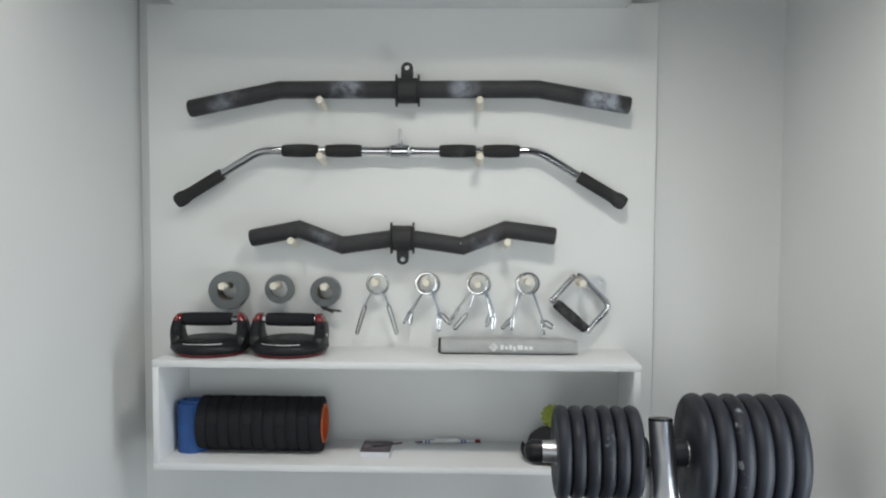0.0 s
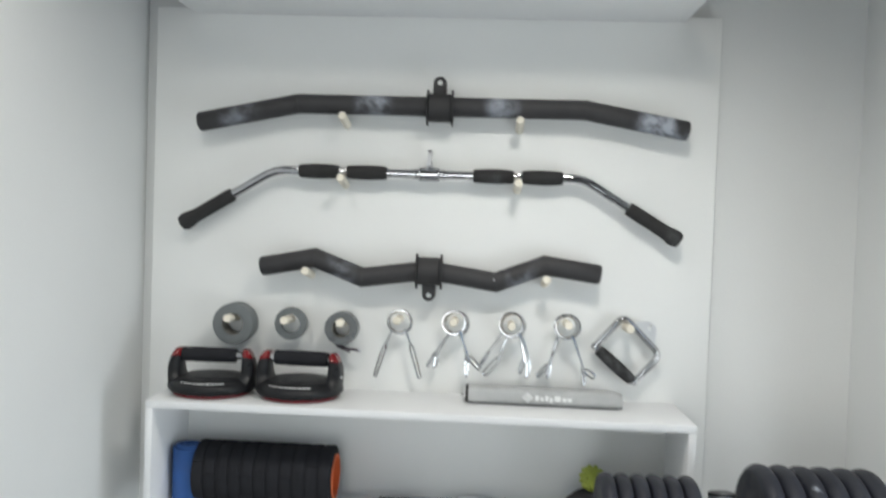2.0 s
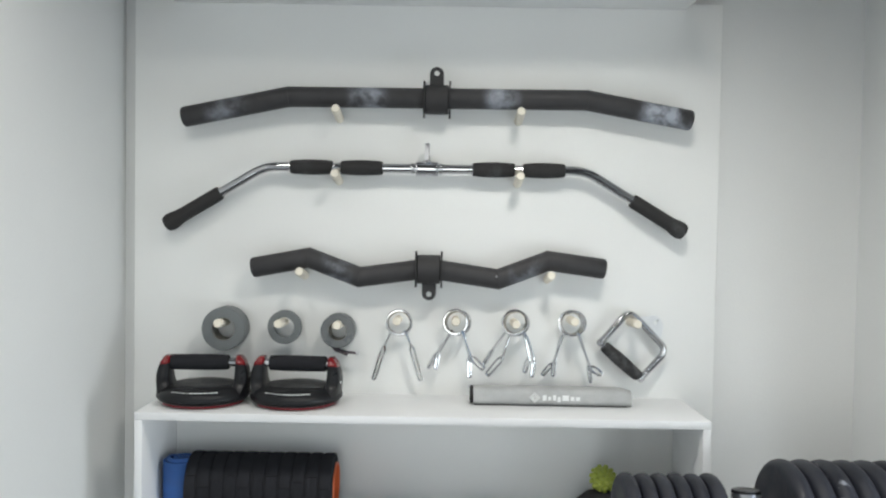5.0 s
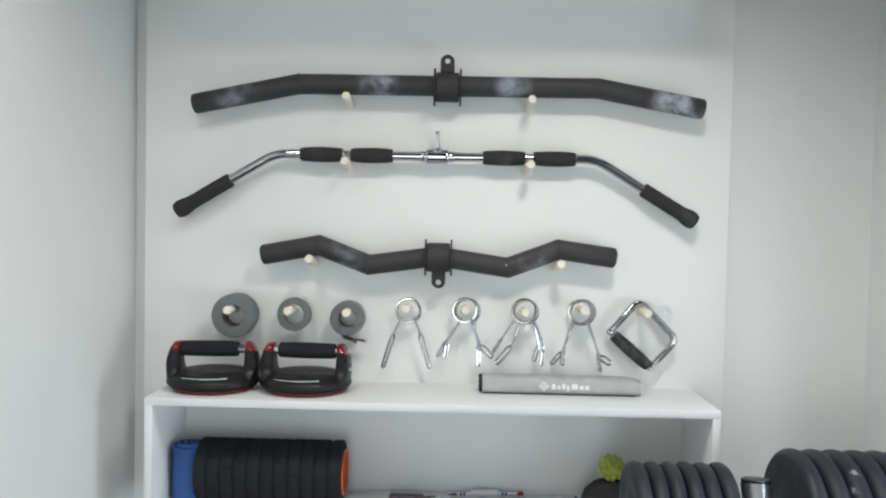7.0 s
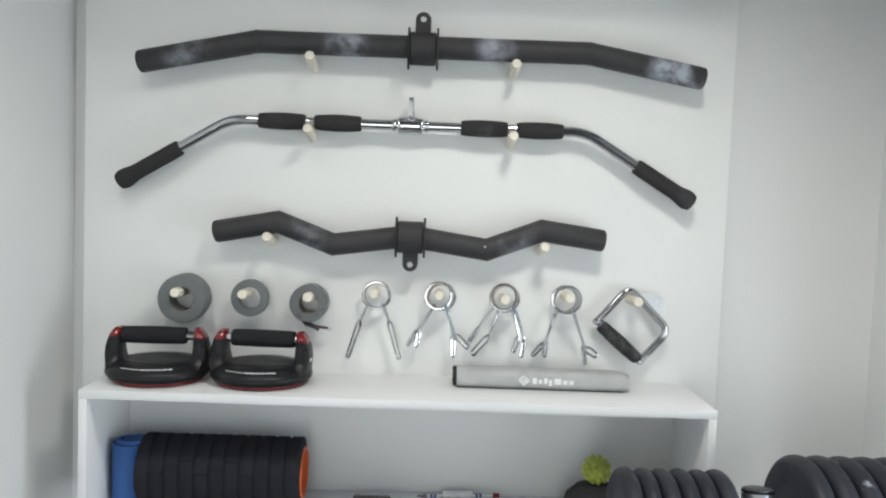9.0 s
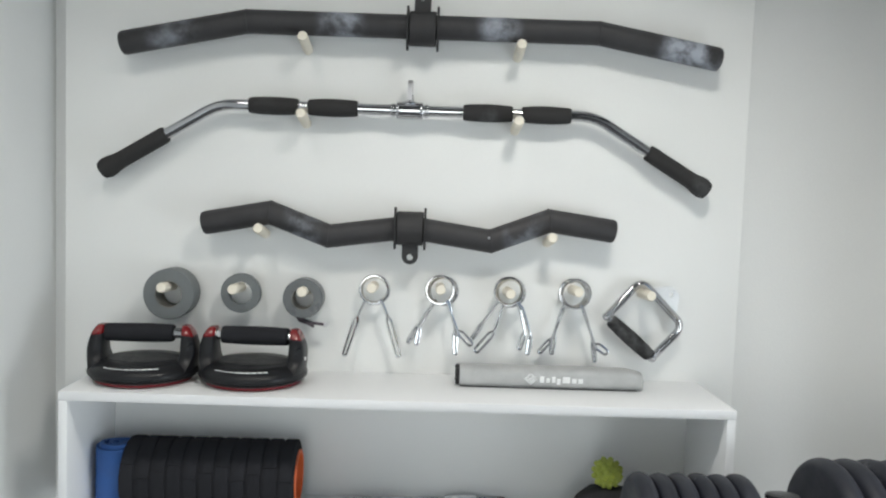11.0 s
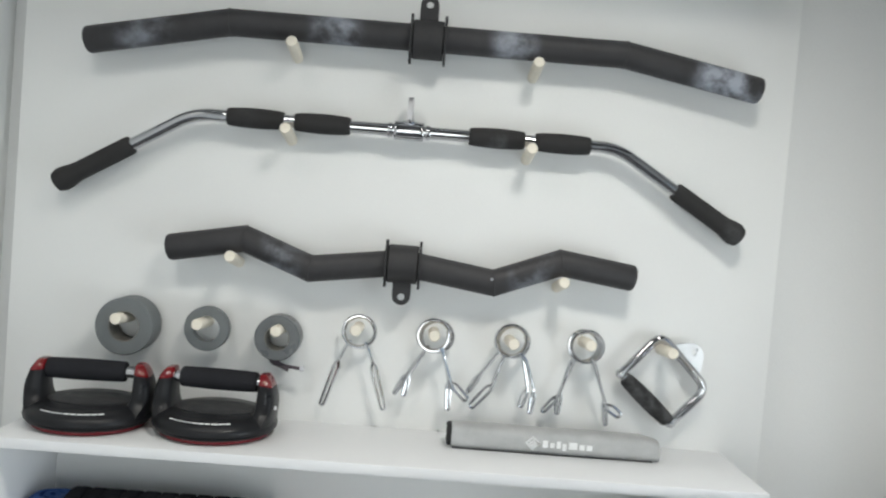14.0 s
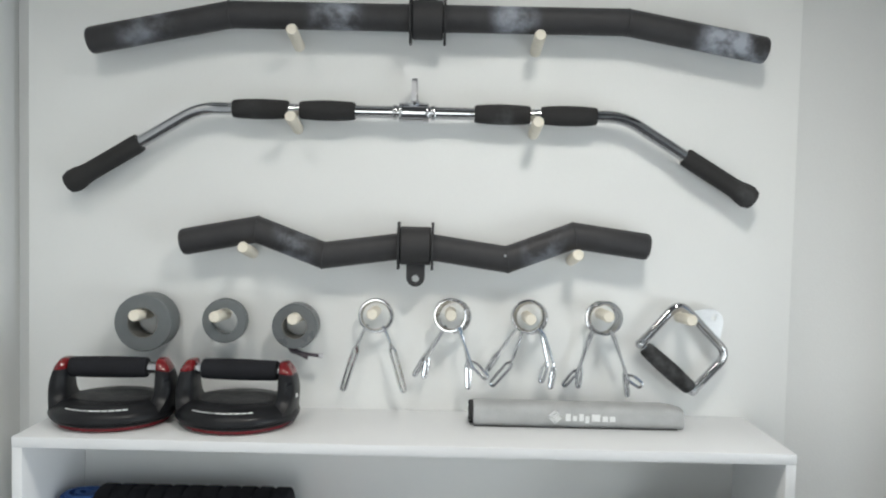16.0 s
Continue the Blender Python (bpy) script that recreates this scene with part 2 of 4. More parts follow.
def box(bm, a, b, bevel=0.0, seg=2, m=None):
    r = bmesh.ops.create_cube(bm, size=1)
    vs = r["verts"]
    for v in vs:
        v.co = Vector([a[i] + (v.co[i] + 0.5) * (b[i] - a[i]) for i in range(3)])
    if bevel:
        es = list({e for v in vs for e in v.link_edges})
        out = bmesh.ops.bevel(bm, geom=es, offset=bevel, segments=seg, affect="EDGES", profile=0.5)
        vs = list({v for f in out["faces"] for v in f.verts} | {v for v in vs if v.is_valid})
    if m is not None:
        bmesh.ops.transform(bm, matrix=m, verts=vs)
    return vs


def boxed(a, b, bevel=0.0, seg=2, m=None):
    bm = bmesh.new()
    box(bm, a, b, bevel, seg, m)
    return bm


def lathe(bm, profile, seg=40, m=None, closed=False):
    """Turns (radius, height) round z."""
    rings = []
    for r, z in profile:
        if r < 1e-6:
            rings.append([bm.verts.new((0, 0, z))])
        else:
            rings.append([bm.verts.new((r * math.cos(2 * math.pi * k / seg), r * math.sin(2 * math.pi * k / seg), z)) for k in range(seg)])
    pairs = list(zip(rings, rings[1:])) + ([(rings[-1], rings[0])] if closed else [])
    for p, q in pairs:
        for k in range(seg):
            j = (k + 1) % seg
            if len(p) == 1 and len(q) == 1:
                continue
            if len(p) == 1:
                bm.faces.new((p[0], q[k], q[j]))
            elif len(q) == 1:
                bm.faces.new((p[k], p[j], q[0]))
            else:
                bm.faces.new((p[k], p[j], q[j], q[k]))
    vs = [v for r in rings for v in r]
    if m is not None:
        bmesh.ops.transform(bm, matrix=m, verts=vs)
    return vs


def lathed(profile, seg=40, m=None, closed=False):
    bm = bmesh.new()
    lathe(bm, profile, seg, m, closed)
    return bm


def along(a, b):
    """A pose with z from a to b."""
    a, b = Vector(a), Vector(b)
    return Matrix.Translation(a) @ (b - a).to_track_quat("Z", "Y").to_matrix().to_4x4()


def sweep(bm, pts, r, seg=16, closed=False, caps=True):
    """A round rod along pts, mitred at each corner. r may be a list."""
    pts = [Vector(p) for p in pts]
    n = len(pts)
    rad = r if isinstance(r, (list, tuple)) else [r] * n
    way = []
    for i in range(n):
        if closed:
            a, b = pts[(i - 1) % n], pts[(i + 1) % n]
        else:
            a, b = pts[max(i - 1, 0)], pts[min(i + 1, n - 1)]
        d0 = (pts[i] - a).normalized() if (pts[i] - a).length > 1e-9 else None
        d1 = (b - pts[i]).normalized() if (b - pts[i]).length > 1e-9 else None
        d0, d1 = d0 or d1, d1 or d0
        way.append((d0, d1))
    up = Vector((0, 1, 0))
    if abs(way[0][0].dot(up)) > 0.9:
        up = Vector((0, 0, 1))
    rings = []
    for i, (d0, d1) in enumerate(way):
        t = (d0 + d1).normalized()
        u = (up - d0 * up.dot(d0)).normalized()
        w = d0.cross(u)
        ring = []
        for k in range(seg):
            a = 2 * math.pi * k / seg
            off = (u * math.cos(a) + w * math.sin(a)) * rad[i]
            off = off - d0 * (off.dot(t) / max(d0.dot(t), 0.3))
            ring.append(bm.verts.new(pts[i] + off))
        rings.append(ring)
        up = (u - d1 * u.dot(d1)).normalized()
    for p, q in list(zip(rings, rings[1:])) + ([(rings[-1], rings[0])] if closed else []):
        for k in range(seg):
            j = (k + 1) % seg
            bm.faces.new((p[k], p[j], q[j], q[k]))
    if caps and not closed:
        bm.faces.new(rings[0][::-1])
        bm.faces.new(rings[-1])


def swept(pts, r, seg=16, closed=False):
    bm = bmesh.new()
    sweep(bm, pts, r, seg, closed)
    return bm


def rounded(pts, radius, steps=6, closed=False):
    """The line through pts with its corners rounded."""
    pts = [Vector(p) for p in pts]
    n, out = len(pts), []
    for i, p in enumerate(pts):
        if not closed and i in (0, n - 1):
            out.append(p)
            continue
        a, b = pts[(i - 1) % n], pts[(i + 1) % n]
        ra = min(radius, (a - p).length * 0.45)
        rb = min(radius, (b - p).length * 0.45)
        s, e = p + (a - p).normalized() * ra, p + (b - p).normalized() * rb
        for k in range(steps + 1):
            t = k / steps
            out.append(s * (1 - t) ** 2 + p * 2 * t * (1 - t) + e * t * t)
    return out


def plate_with_hole(bm, outline, hole, r, thick, m, seg=20):
    """A flat plate with an outline in x and z, and a round hole, thick in y."""
    n = len(outline)
    rows = []
    for y in (-thick / 2, thick / 2):
        o = [bm.verts.new((x, y, z)) for x, z in outline]
        h = []
        for x, z in outline:
            a = math.atan2(z - hole[1], x - hole[0])
            h.append(bm.verts.new((hole[0] + r * math.cos(a), y, hole[1] + r * math.sin(a))))
        rows.append((o, h))
    for (o, h) in rows:
        for k in range(n):
            j = (k + 1) % n
            bm.faces.new((o[k], o[j], h[j], h[k]))
    for i in (0, 1):
        for k in range(n):
            j = (k + 1) % n
            bm.faces.new((rows[0][i][k], rows[0][i][j], rows[1][i][j], rows[1][i][k]))
    vs = [v for o, h in rows for v in o + h]
    bmesh.ops.transform(bm, matrix=m, verts=vs)


# ---- the room
def slab(name, a, b, mat, label, category):
    return tagged(new(name, finish(name, boxed(a, b), mat, False)), label, category, kind="structure")


slab("wall_north", (LEFT - 0.12, NORTH, 0), (RIGHT + 0.12, 0.14, CEIL), WALL, "plain off-white painted wall behind the peg board", "wall")
slab("wall_west", (LEFT - 0.12, BACK, 0), (LEFT, NORTH, CEIL), WALL, "plain off-white painted side wall", "wall")
# the unseen south wall stands round an opening added for the fill lamp
bm = bmesh.new()
box(bm, (LEFT - 0.12, BACK - 0.12, 0), (DX - 0.45, BACK, CEIL))
box(bm, (DX + 0.45, BACK - 0.12, 0), (RIGHT + 0.12, BACK, CEIL))
box(bm, (DX - 0.45, BACK - 0.12, 2.05), (DX + 0.45, BACK, CEIL))
tagged(new("wall_south", finish("wall_south", bm, FAR_WALL, False)), "plain dark grey unseen wall with an opening added for the fill lamp", "wall", kind="structure")
# the east wall stands round the window's opening
bm = bmesh.new()
WY0, WY1, WZ0, WZ1 = -1.66, -0.646, 0.10, 2.14
box(bm, (RIGHT, WY1, 0), (RIGHT + 0.12, NORTH, CEIL))
box(bm, (RIGHT, BACK, 0), (RIGHT + 0.12, WY0, CEIL))
box(bm, (RIGHT, WY0, 0), (RIGHT + 0.12, WY1, WZ0))
box(bm, (RIGHT, WY0, WZ1), (RIGHT + 0.12, WY1, CEIL))
tagged(new("wall_east", finish("wall_east", bm, WALL, False)), "plain off-white painted wall with a window opening", "wall", kind="structure")
slab("floor", (LEFT - 0.12, BACK - 0.12, -0.1), (RIGHT + 0.12, 0.14, 0), FLOOR, "plain unseen rubber floor, dark grey to cut bounced light", "floor")
slab("ceiling", (LEFT - 0.12, BACK - 0.12, CEIL), (RIGHT + 0.12, 0.14, CEIL + 0.1), CEILING, "plain unseen ceiling, dark grey to cut bounced light", "ceiling")

# ---- the peg board
board = thing("peg_board", (0, NORTH, 0.882), "white painted wooden board with pale dowel pegs on the wall", "peg board")


def local(ob, bm):
    bmesh.ops.translate(bm, verts=bm.verts, vec=-ob.location)
    return bm


part("panel", local(board, boxed((-0.687, 0, 0.882), (0.688, NORTH - 0.0005, 2.087), 0.0015)), BOARD, board)
PEGS = ((-0.205, 1.808), (0.215, 1.808), (-0.205, 1.662), (0.2155, 1.662), (-0.283, 1.438), (0.290, 1.438),
        (-0.468, 1.326), (-0.330, 1.327), (-0.196, 1.326), (-0.060, 1.338), (0.075, 1.339), (0.212, 1.335), (0.3455, 1.343), (0.488, 1.340))
peg_mesh = finish("peg", lathed(((0.0, -0.012), (0.0098, -0.012), (0.0100, 0.078), (0.0088, 0.0805), (0.0, 0.0808)), 20), DOWEL)
for k, (x, z) in enumerate(PEGS):
    up = 10 if k < 6 else 3
    share("peg", peg_mesh, board, Matrix.Translation((x, -NORTH, z - 0.882)) @ pose(0, 0, 0, 90 - up))

# ---- shelves
shelf = thing("box_shelf", (0, 0, 0.882), "white laminate open box shelf fixed under the bars", "shelf")
BX0, BX1, BY, BZ0, BZ1, BT = -0.600, 0.612, -0.230, 0.882, 1.159, 0.0165
part("top_panel", local(shelf, boxed((BX0, BY, BZ1 - BT), (BX1, -0.0005, BZ1), 0.0008)), SHELF, shelf)
part("bottom_panel", local(shelf, boxed((BX0, BY, BZ0), (BX1, -0.0005, BZ0 + BT), 0.0008)), SHELF, shelf)
for x in (BX0, BX1 - BT):
    part("side_panel", local(shelf, boxed((x + 0.0004, BY + 0.0003, BZ0 + BT), (x + BT - 0.0004, -0.0005, BZ1 - BT), 0.0006)), SHELF, shelf)

top = thing("floating_shelf", (0, 0, 2.074), "white laminate floating shelf above the peg board", "shelf")
part("panel", local(top, boxed((-0.592, -0.2475, 2.074), (0.601, -0.0005, 2.0905), 0.0004)), SHELF, top)
part("edge_band", local(top, boxed((-0.592, -0.2495, 2.0738), (0.601, -0.2477, 2.0907), 0.0005)), SHELF, top, "white edge band along the front")

# ---- pull-down bars
WORN_WIDE = scuffed("worn_black_bar", (0.040, 0.0395, 0.042), ((-0.51, -0.40, 0.55), (-0.18, -0.085, 1.0), (0.130, 0.215, 1.05), (0.485, 0.610, 1.6)), scale=20)
WORN_SHORT = scuffed("worn_black_short_bar", (0.039, 0.0385, 0.041), ((-0.235, -0.165, 0.6), (0.195, 0.27, 0.65)), scale=22)


def eyelet(bm, m, w=0.0160, h=0.030, r=0.0064, thick=0.008):
    out = [(-w, -0.012), (w, -0.012)] + [(w * math.cos(a), h - w + 0.004 + w * math.sin(a)) for a in [math.pi * k / 12 for k in range(13)]]
    fine = []
    for (x0, z0), (x1, z1) in zip(out, out[1:] + out[:1]):
        for k in range(3):
            fine.append((x0 + (x1 - x0) * k / 3, z0 + (z1 - z0) * k / 3))
    plate_with_hole(bm, fine, (0, h - w + 0.006), r, thick, m)


def fat_bar(name, label, pts, mat, hub, up, eye):
    """A thick steel bar with mitred bends, a turning sleeve and an eyelet."""
    ob = thing(name, (0, -0.043, hub[1]), label, "pull-down bar", "bars on the pegs")
    y = -0.043
    r = 0.0232
    p = [Vector((x, y, z)) for x, z in pts]
    a, b = (p[1] - p[0]).normalized(), (p[-2] - p[-1]).normalized()
    path = [p[0], p[0] + a * 0.002, p[0] + a * 0.006] + p[1:-1] + [p[-1] + b * 0.006, p[-1] + b * 0.002, p[-1]]
    rad = [r * 0.80, r * 0.93, r] + [r] * (len(p) - 2) + [r, r * 0.93, r * 0.80]
    bm = swept(path, rad, 28)
    tube = part("tube", local_x(ob, bm), mat, ob)
    # weld beads at the bends
    for q in p[1:-1]:
        k = p.index(q)
        t = ((q - p[k - 1]).normalized() + (p[k + 1] - q).normalized()).normalized()
        ring = lathed([(r + 0.0002 + 0.0013 * math.cos(c), 0.0016 * math.sin(c)) for c in [2 * math.pi * j / 6 for j in range(6)]], 28, along(q, q + t), True)
        part("weld", local_x(ob, ring), mat, tube)
    hx, hz = hub
    sleeve = part("sleeve", local_x(ob, lathed(((0.0225, -0.0265), (0.0318, -0.0265), (0.0335, -0.0245), (0.0335, 0.0245), (0.0318, 0.0265), (0.0225, 0.0265)), 36,
                                    Matrix.Translation((hx, y, hz)) @ pose(0, 0, 0, 0, 90, 0), True)), BLACK, ob, "black turning sleeve")
    for s in (-1, 1):
        part("flange", local_x(ob, lathed(((0.0225, -0.002), (0.0365, -0.002), (0.0375, 0), (0.0365, 0.002), (0.0225, 0.002)), 36,
                                        Matrix.Translation((hx + s * 0.0295, y, hz)) @ pose(0, 0, 0, 0, 90, 0), True)), BLACK, sleeve)
        for z in (hz + 0.030, hz - 0.0415):
            part("stop_lug", local_x(ob, boxed((hx + s * 0.0295 - 0.0022, y - 0.012, z), (hx + s * 0.0295 + 0.0022, y + 0.012, z + 0.0115), 0.001)), BLACK, sleeve)
    bm = bmesh.new()
    m = Matrix.Translation((hx + eye, y - 0.004, hz + up * 0.031)) @ (Matrix.Identity(4) if up > 0 else pose(0, 0, 0, 0, 180, 0))
    eyelet(bm, m, h=0.0385 if up > 0 else 0.036)
    part("eyelet", local_x(ob, bm), BLACK, sleeve, "black steel eyelet with a round hole")
    return ob


def local_x(ob, bm):
    """Keeps x as it is in the place, for the wear along the bar."""
    ob.location.x = 0
    bmesh.ops.translate(bm, verts=bm.verts, vec=-ob.location)
    return bm


fat_bar("pull_down_bar", "thick black steel pull-down bar with chalk marks, resting on pegs",
        ((-0.561, 1.8009), (-0.317, 1.8515), (0.3675, 1.8535), (0.6095, 1.8104)), WORN_WIDE, (0.0237, 1.8495), 1, -0.001)
fat_bar("curl_bar", "thick black zigzag steel curl bar with faint chalk marks",
        ((-0.3985, 1.4564), (-0.2665, 1.4820), (-0.1500, 1.4390), (0.0, 1.4605), (0.021, 1.4600), (0.1710, 1.4390), (0.2865, 1.4835), (0.4185, 1.4662)), WORN_SHORT, (0.0107, 1.4595), -1, 0.001)

curl = bpy.data.objects["curl_bar"]
part("screw", local_x(curl, lathed(((0.0, 0.0016), (0.0018, 0.0012), (0.0028, 0.0), (0.0028, -0.002), (0.0, -0.002)), 12, Matrix.Translation((0.1665, curl.location.y - 0.0220, 1.4465)) @ pose(0, 0, 0, 90))), STEEL, curl, "small bright screw")

# chrome bar
chrome = thing("lat_bar", (0, -0.034, 1.6915), "chrome pull-down bar with black foam grips and turning eyelet", "pull-down bar", "bars on the pegs")
CY = -0.034
line = rounded([(-0.588, CY, 1.5609), (-0.372, CY, 1.6915), (0.0, CY, 1.6915), (0.3690, CY, 1.6922), (0.589, CY, 1.5592)], 0.032, 8)
part("tube", local_x(chrome, swept(line, 0.0108, 24)), CHROME, chrome)


def foam_grip(a, b, r, swell, parent, name="grip", knob=0.0):
    a, b = Vector(a), Vector(b)
    n = (b - a).length
    prof = [(0.0108, 0.0), (r * 0.90, 0.0), (r * 0.97, 0.002)]
    for k in range(1, 12):
        t = k / 12
        rr = r + swell * math.sin(math.pi * t)
        if knob and t > 0.74:
            rr = r + knob * math.sin(math.pi * min(1, (t - 0.74) / 0.34)) ** 0.8
        prof.append((rr, t * n))
    prof += [(r * 0.97 + knob * 0.3, n - 0.002), (r * 0.84, n), (0.0, n + (0.002 if knob else 0))] if knob else [(r * 0.97, n - 0.002), (r * 0.90, n), (0.0108, n)]
    part(name, local_x(chrome, lathed(prof, 28, along(a, b))), GRIP_CHALKED, parent, "black foam grip")


for x0, x1 in ((-0.313, -0.2155), (-0.1965, -0.0995), (0.1085, 0.2058), (0.2245, 0.3217)):
    foam_grip((x0, CY, 1.6915), (x1, CY, 1.6917), 0.0155, 0.0022, chrome)
foam_grip((-0.475, CY, 1.6292), (-0.6015, CY, 1.5527), 0.0165, 0.0, chrome, "handle_grip", 0.0042)
foam_grip((0.4782, CY, 1.6258), (0.6015, CY, 1.5519), 0.0165, 0.0, chrome, "handle_grip", 0.0042)
turn = Matrix.Translation((0.0028, CY, 1.6915)) @ pose(0, 0, 0, 0, 90, 0)
half = ((0.0168, 0.0180), (0.0159, 0.0186), (0.0159, 0.0194), (0.0168, 0.0200), (0.0168, 0.0245), (0.0160, 0.0258), (0.0105, 0.0258))
swivel = part("swivel", local_x(chrome, lathed([(r, -z) for r, z in half[::-1]] + list(half), 32, turn, True)), CHROME, chrome, "grooved chrome swivel barrel")
for s in (-1, 1):
    part("collar", local_x(chrome, lathed(((0.010, -0.004), (0.0124, -0.004), (0.0132, -0.002), (0.0132, 0.002), (0.0124, 0.004), (0.010, 0.004)), 28,
                                        Matrix.Translation((0.0028 + s * 0.0330, CY, 1.6915)) @ pose(0, 0, 0, 0, 90, 0), True)), CHROME, chrome)
bm = bmesh.new()
eyelet(bm, Matrix.Translation((0.0030, CY + 0.004, 1.7065)) @ pose(0, 0, 0, 0, 0, 86), w=0.012, h=0.041, r=0.0055, thick=0.0088)
part("eyelet", local_x(chrome, bm), STEEL, swivel, "steel eyelet turned edge on")
part("eyelet_foot", local_x(chrome, lathed(((0.0, -0.003), (0.0150, -0.003), (0.0148, 0.0), (0.0130, 0.0018), (0.0085, 0.0040), (0.0066, 0.0085), (0.0058, 0.016), (0.0, 0.016)), 24, Matrix.Translation((0.0030, CY, 1.7065)))), CHROME, swivel)

# ---- tape rolls
def tape_roll(x, z, front, r, hole, width, label, core=CORE, tape=TAPE):
    ob = thing("tape_roll", (x, front + width, z), label, "tape roll", "tape rolls on pegs")
    m = pose(0, 0, 0, 90)
    part("tape", lathed(((hole + 0.002, 0), (r - 0.0015, 0), (r, 0.0015), (r, width - 0.0015), (r - 0.0015, width), (hole + 0.002, width)), 48, m, True), tape, ob)
    part("core", lathed(((hole, 0.0005), (hole + 0.002, 0.0005), (hole + 0.002, width - 0.0005), (hole, width - 0.0005)), 40, m, True), core, ob, "cardboard core")
    return ob


tape_roll(-0.4610, 1.3145, -0.056, 0.0500, 0.0250, 0.050, "large wide roll of grey tape on a peg")
tape_roll(-0.3225, 1.3195, -0.044, 0.0390, 0.0228, 0.019, "narrow roll of grey tape on a peg", TAPE)
roll = tape_roll(-0.1975, 1.3135, -0.052, 0.0395, 0.0205, 0.040, "roll of dark grey tape with a loose end on a peg", tape=DARK_TAPE)
bm = bmesh.new()
sweep(bm, rounded([(-0.014, -0.020, -0.0365), (-0.008, -0.022, -0.047), (0.006, -0.026, -0.049), (0.022, -0.030, -0.056)], 0.008), 0.0032, 8)
sweep(bm, rounded([(-0.008, -0.020, -0.040), (0.012, -0.022, -0.050), (0.044, -0.026, -0.0525)], 0.008), 0.0030, 8)
end = part("loose_end", bm, COVER, roll, "twisted loose end of tape")
bm = bmesh.new()
box(bm, (0.041, -0.030, -0.0565), (0.049, -0.022, -0.0485), 0.0012)
part("clip", bm, STEEL, end, "small metal clip")


# ---- spring collars
def spring_collar(x, z, turns, lean, legs):
    """A coil of wire and two legs; each leg has strands of wire (root, knee, tip, half width of its looped end), in x and z of the place."""
    ob = thing("spring_collar", (x, 0, z), "sprung steel wire bar collar hanging on a peg", "bar collar", "spring collars on pegs")
    R, wr = 0.0276, 0.0033
    steps = int(turns * 30)
    pitch = 0.0064
    pts = []
    for k in range(steps + 1):
        a = math.radians(235) + 2 * math.pi * turns * k / steps
        y = -0.022 - pitch * turns * k / steps
        pts.append((R * math.cos(a) + lean[0] * (y + 0.030), y, R * math.sin(a) + lean[1] * (y + 0.030)))
    part("coil", swept(pts, wr, 10), WIRE, ob)
    for strands, y in zip(legs, (-0.024, -0.024 - pitch * turns)):
        bm = bmesh.new()
        for i, (root, knee, tip, half) in enumerate(strands):
            dy = (0.0, -0.0045)[i]
            r, k, t = [Vector((q[0] - x, y + dy * f, q[1] - z)) for q, f in ((root, 0.3), (knee, 1.0), (tip, 1.6))]
            up = Vector((-r.x * 0.35, 0, 0.010))
            d = (t - k).normalized()
            side = Vector((-d.z, 0, d.x)) * half
            # down the leg, round the narrow closed loop at its end and back up to the knee
            sweep(bm, rounded([r + up, r, k, k + d * 0.010 - side, t - side * 0.8, t + side * 0.8, k + d * 0.010 + side, k + d * 0.001 + side * 0.1], 0.0045, 4), wr * 0.82, 8)
        part("handle", bm, WIRE, ob)
    return ob


spring_collar(-0.0570, 1.3335, 2.2, (0.10, -0.20), ((((-0.0790, 1.3060), (-0.0905, 1.2791), (-0.1145, 1.1975), 0.0042),), (((-0.0385, 1.3060), (-0.0291, 1.2825), (-0.0046, 1.2005), 0.0046),)))
spring_collar(0.0790, 1.3360, 3.4, (0.42, -0.20), ((((0.0605, 1.3080), (0.0335, 1.2650), (0.0125, 1.2271), 0.0032), ((0.0615, 1.3075), (0.0365, 1.2637), (0.0300, 1.2255), 0.0034)),
                                                  (((0.0957, 1.3084), (0.1072, 1.2588), (0.1084, 1.2105), 0.0036), ((0.0925, 1.3082), (0.1110, 1.2600), (0.1400, 1.2315), 0.0052))))
spring_collar(0.2155, 1.3370, 3.4, (0.36, -0.22), ((((0.1895, 1.3105), (0.1632, 1.2736), (0.1420, 1.2385), 0.0030), ((0.2011, 1.3050), (0.1857, 1.2568), (0.1495, 1.2145), 0.0056)),
                                                  (((0.2344, 1.3089), (0.2460, 1.2602), (0.2360, 1.2250), 0.0040), ((0.2402, 1.3079), (0.2576, 1.2566), (0.2524, 1.2165), 0.0034))))
spring_collar(0.3450, 1.3380, 2.7, (-0.45, -0.06), ((((0.3276, 1.3072), (0.3045, 1.2450), (0.2795, 1.2150), 0.0042), ((0.3215, 1.3071), (0.3082, 1.2530), (0.3039, 1.2145), 0.0038)),
                                                   (((0.3637, 1.3081), (0.3840, 1.2480), (0.3901, 1.2030), 0.0032), ((0.3610, 1.3080), (0.3870, 1.2404), (0.4125, 1.2225), 0.0062))))

# ---- stirrup handle
dh = thing("stirrup_handle", (0.49, 0, 1.215), "chrome cable handle with a black rubber grip on a peg", "cable handle")
DY = -0.030
frame_line = rounded([(0.5085, DY, 1.2125), (0.5690, DY, 1.2790), (0.4790, DY, 1.3700), (0.4130, DY, 1.2940)], 0.024, 8)
frame_line = [Vector((0.5085, DY, 1.2125))] + frame_line[1:-1] + [Vector((0.4130, DY, 1.2940))]
part("frame", local(dh, swept(frame_line, 0.0080, 18)), CHROME, dh, "bent chrome rod")
part("rod", local(dh, swept([(0.4110, DY, 1.2958), (0.5110, DY, 1.2108)], 0.0070, 14)), CHROME, dh)
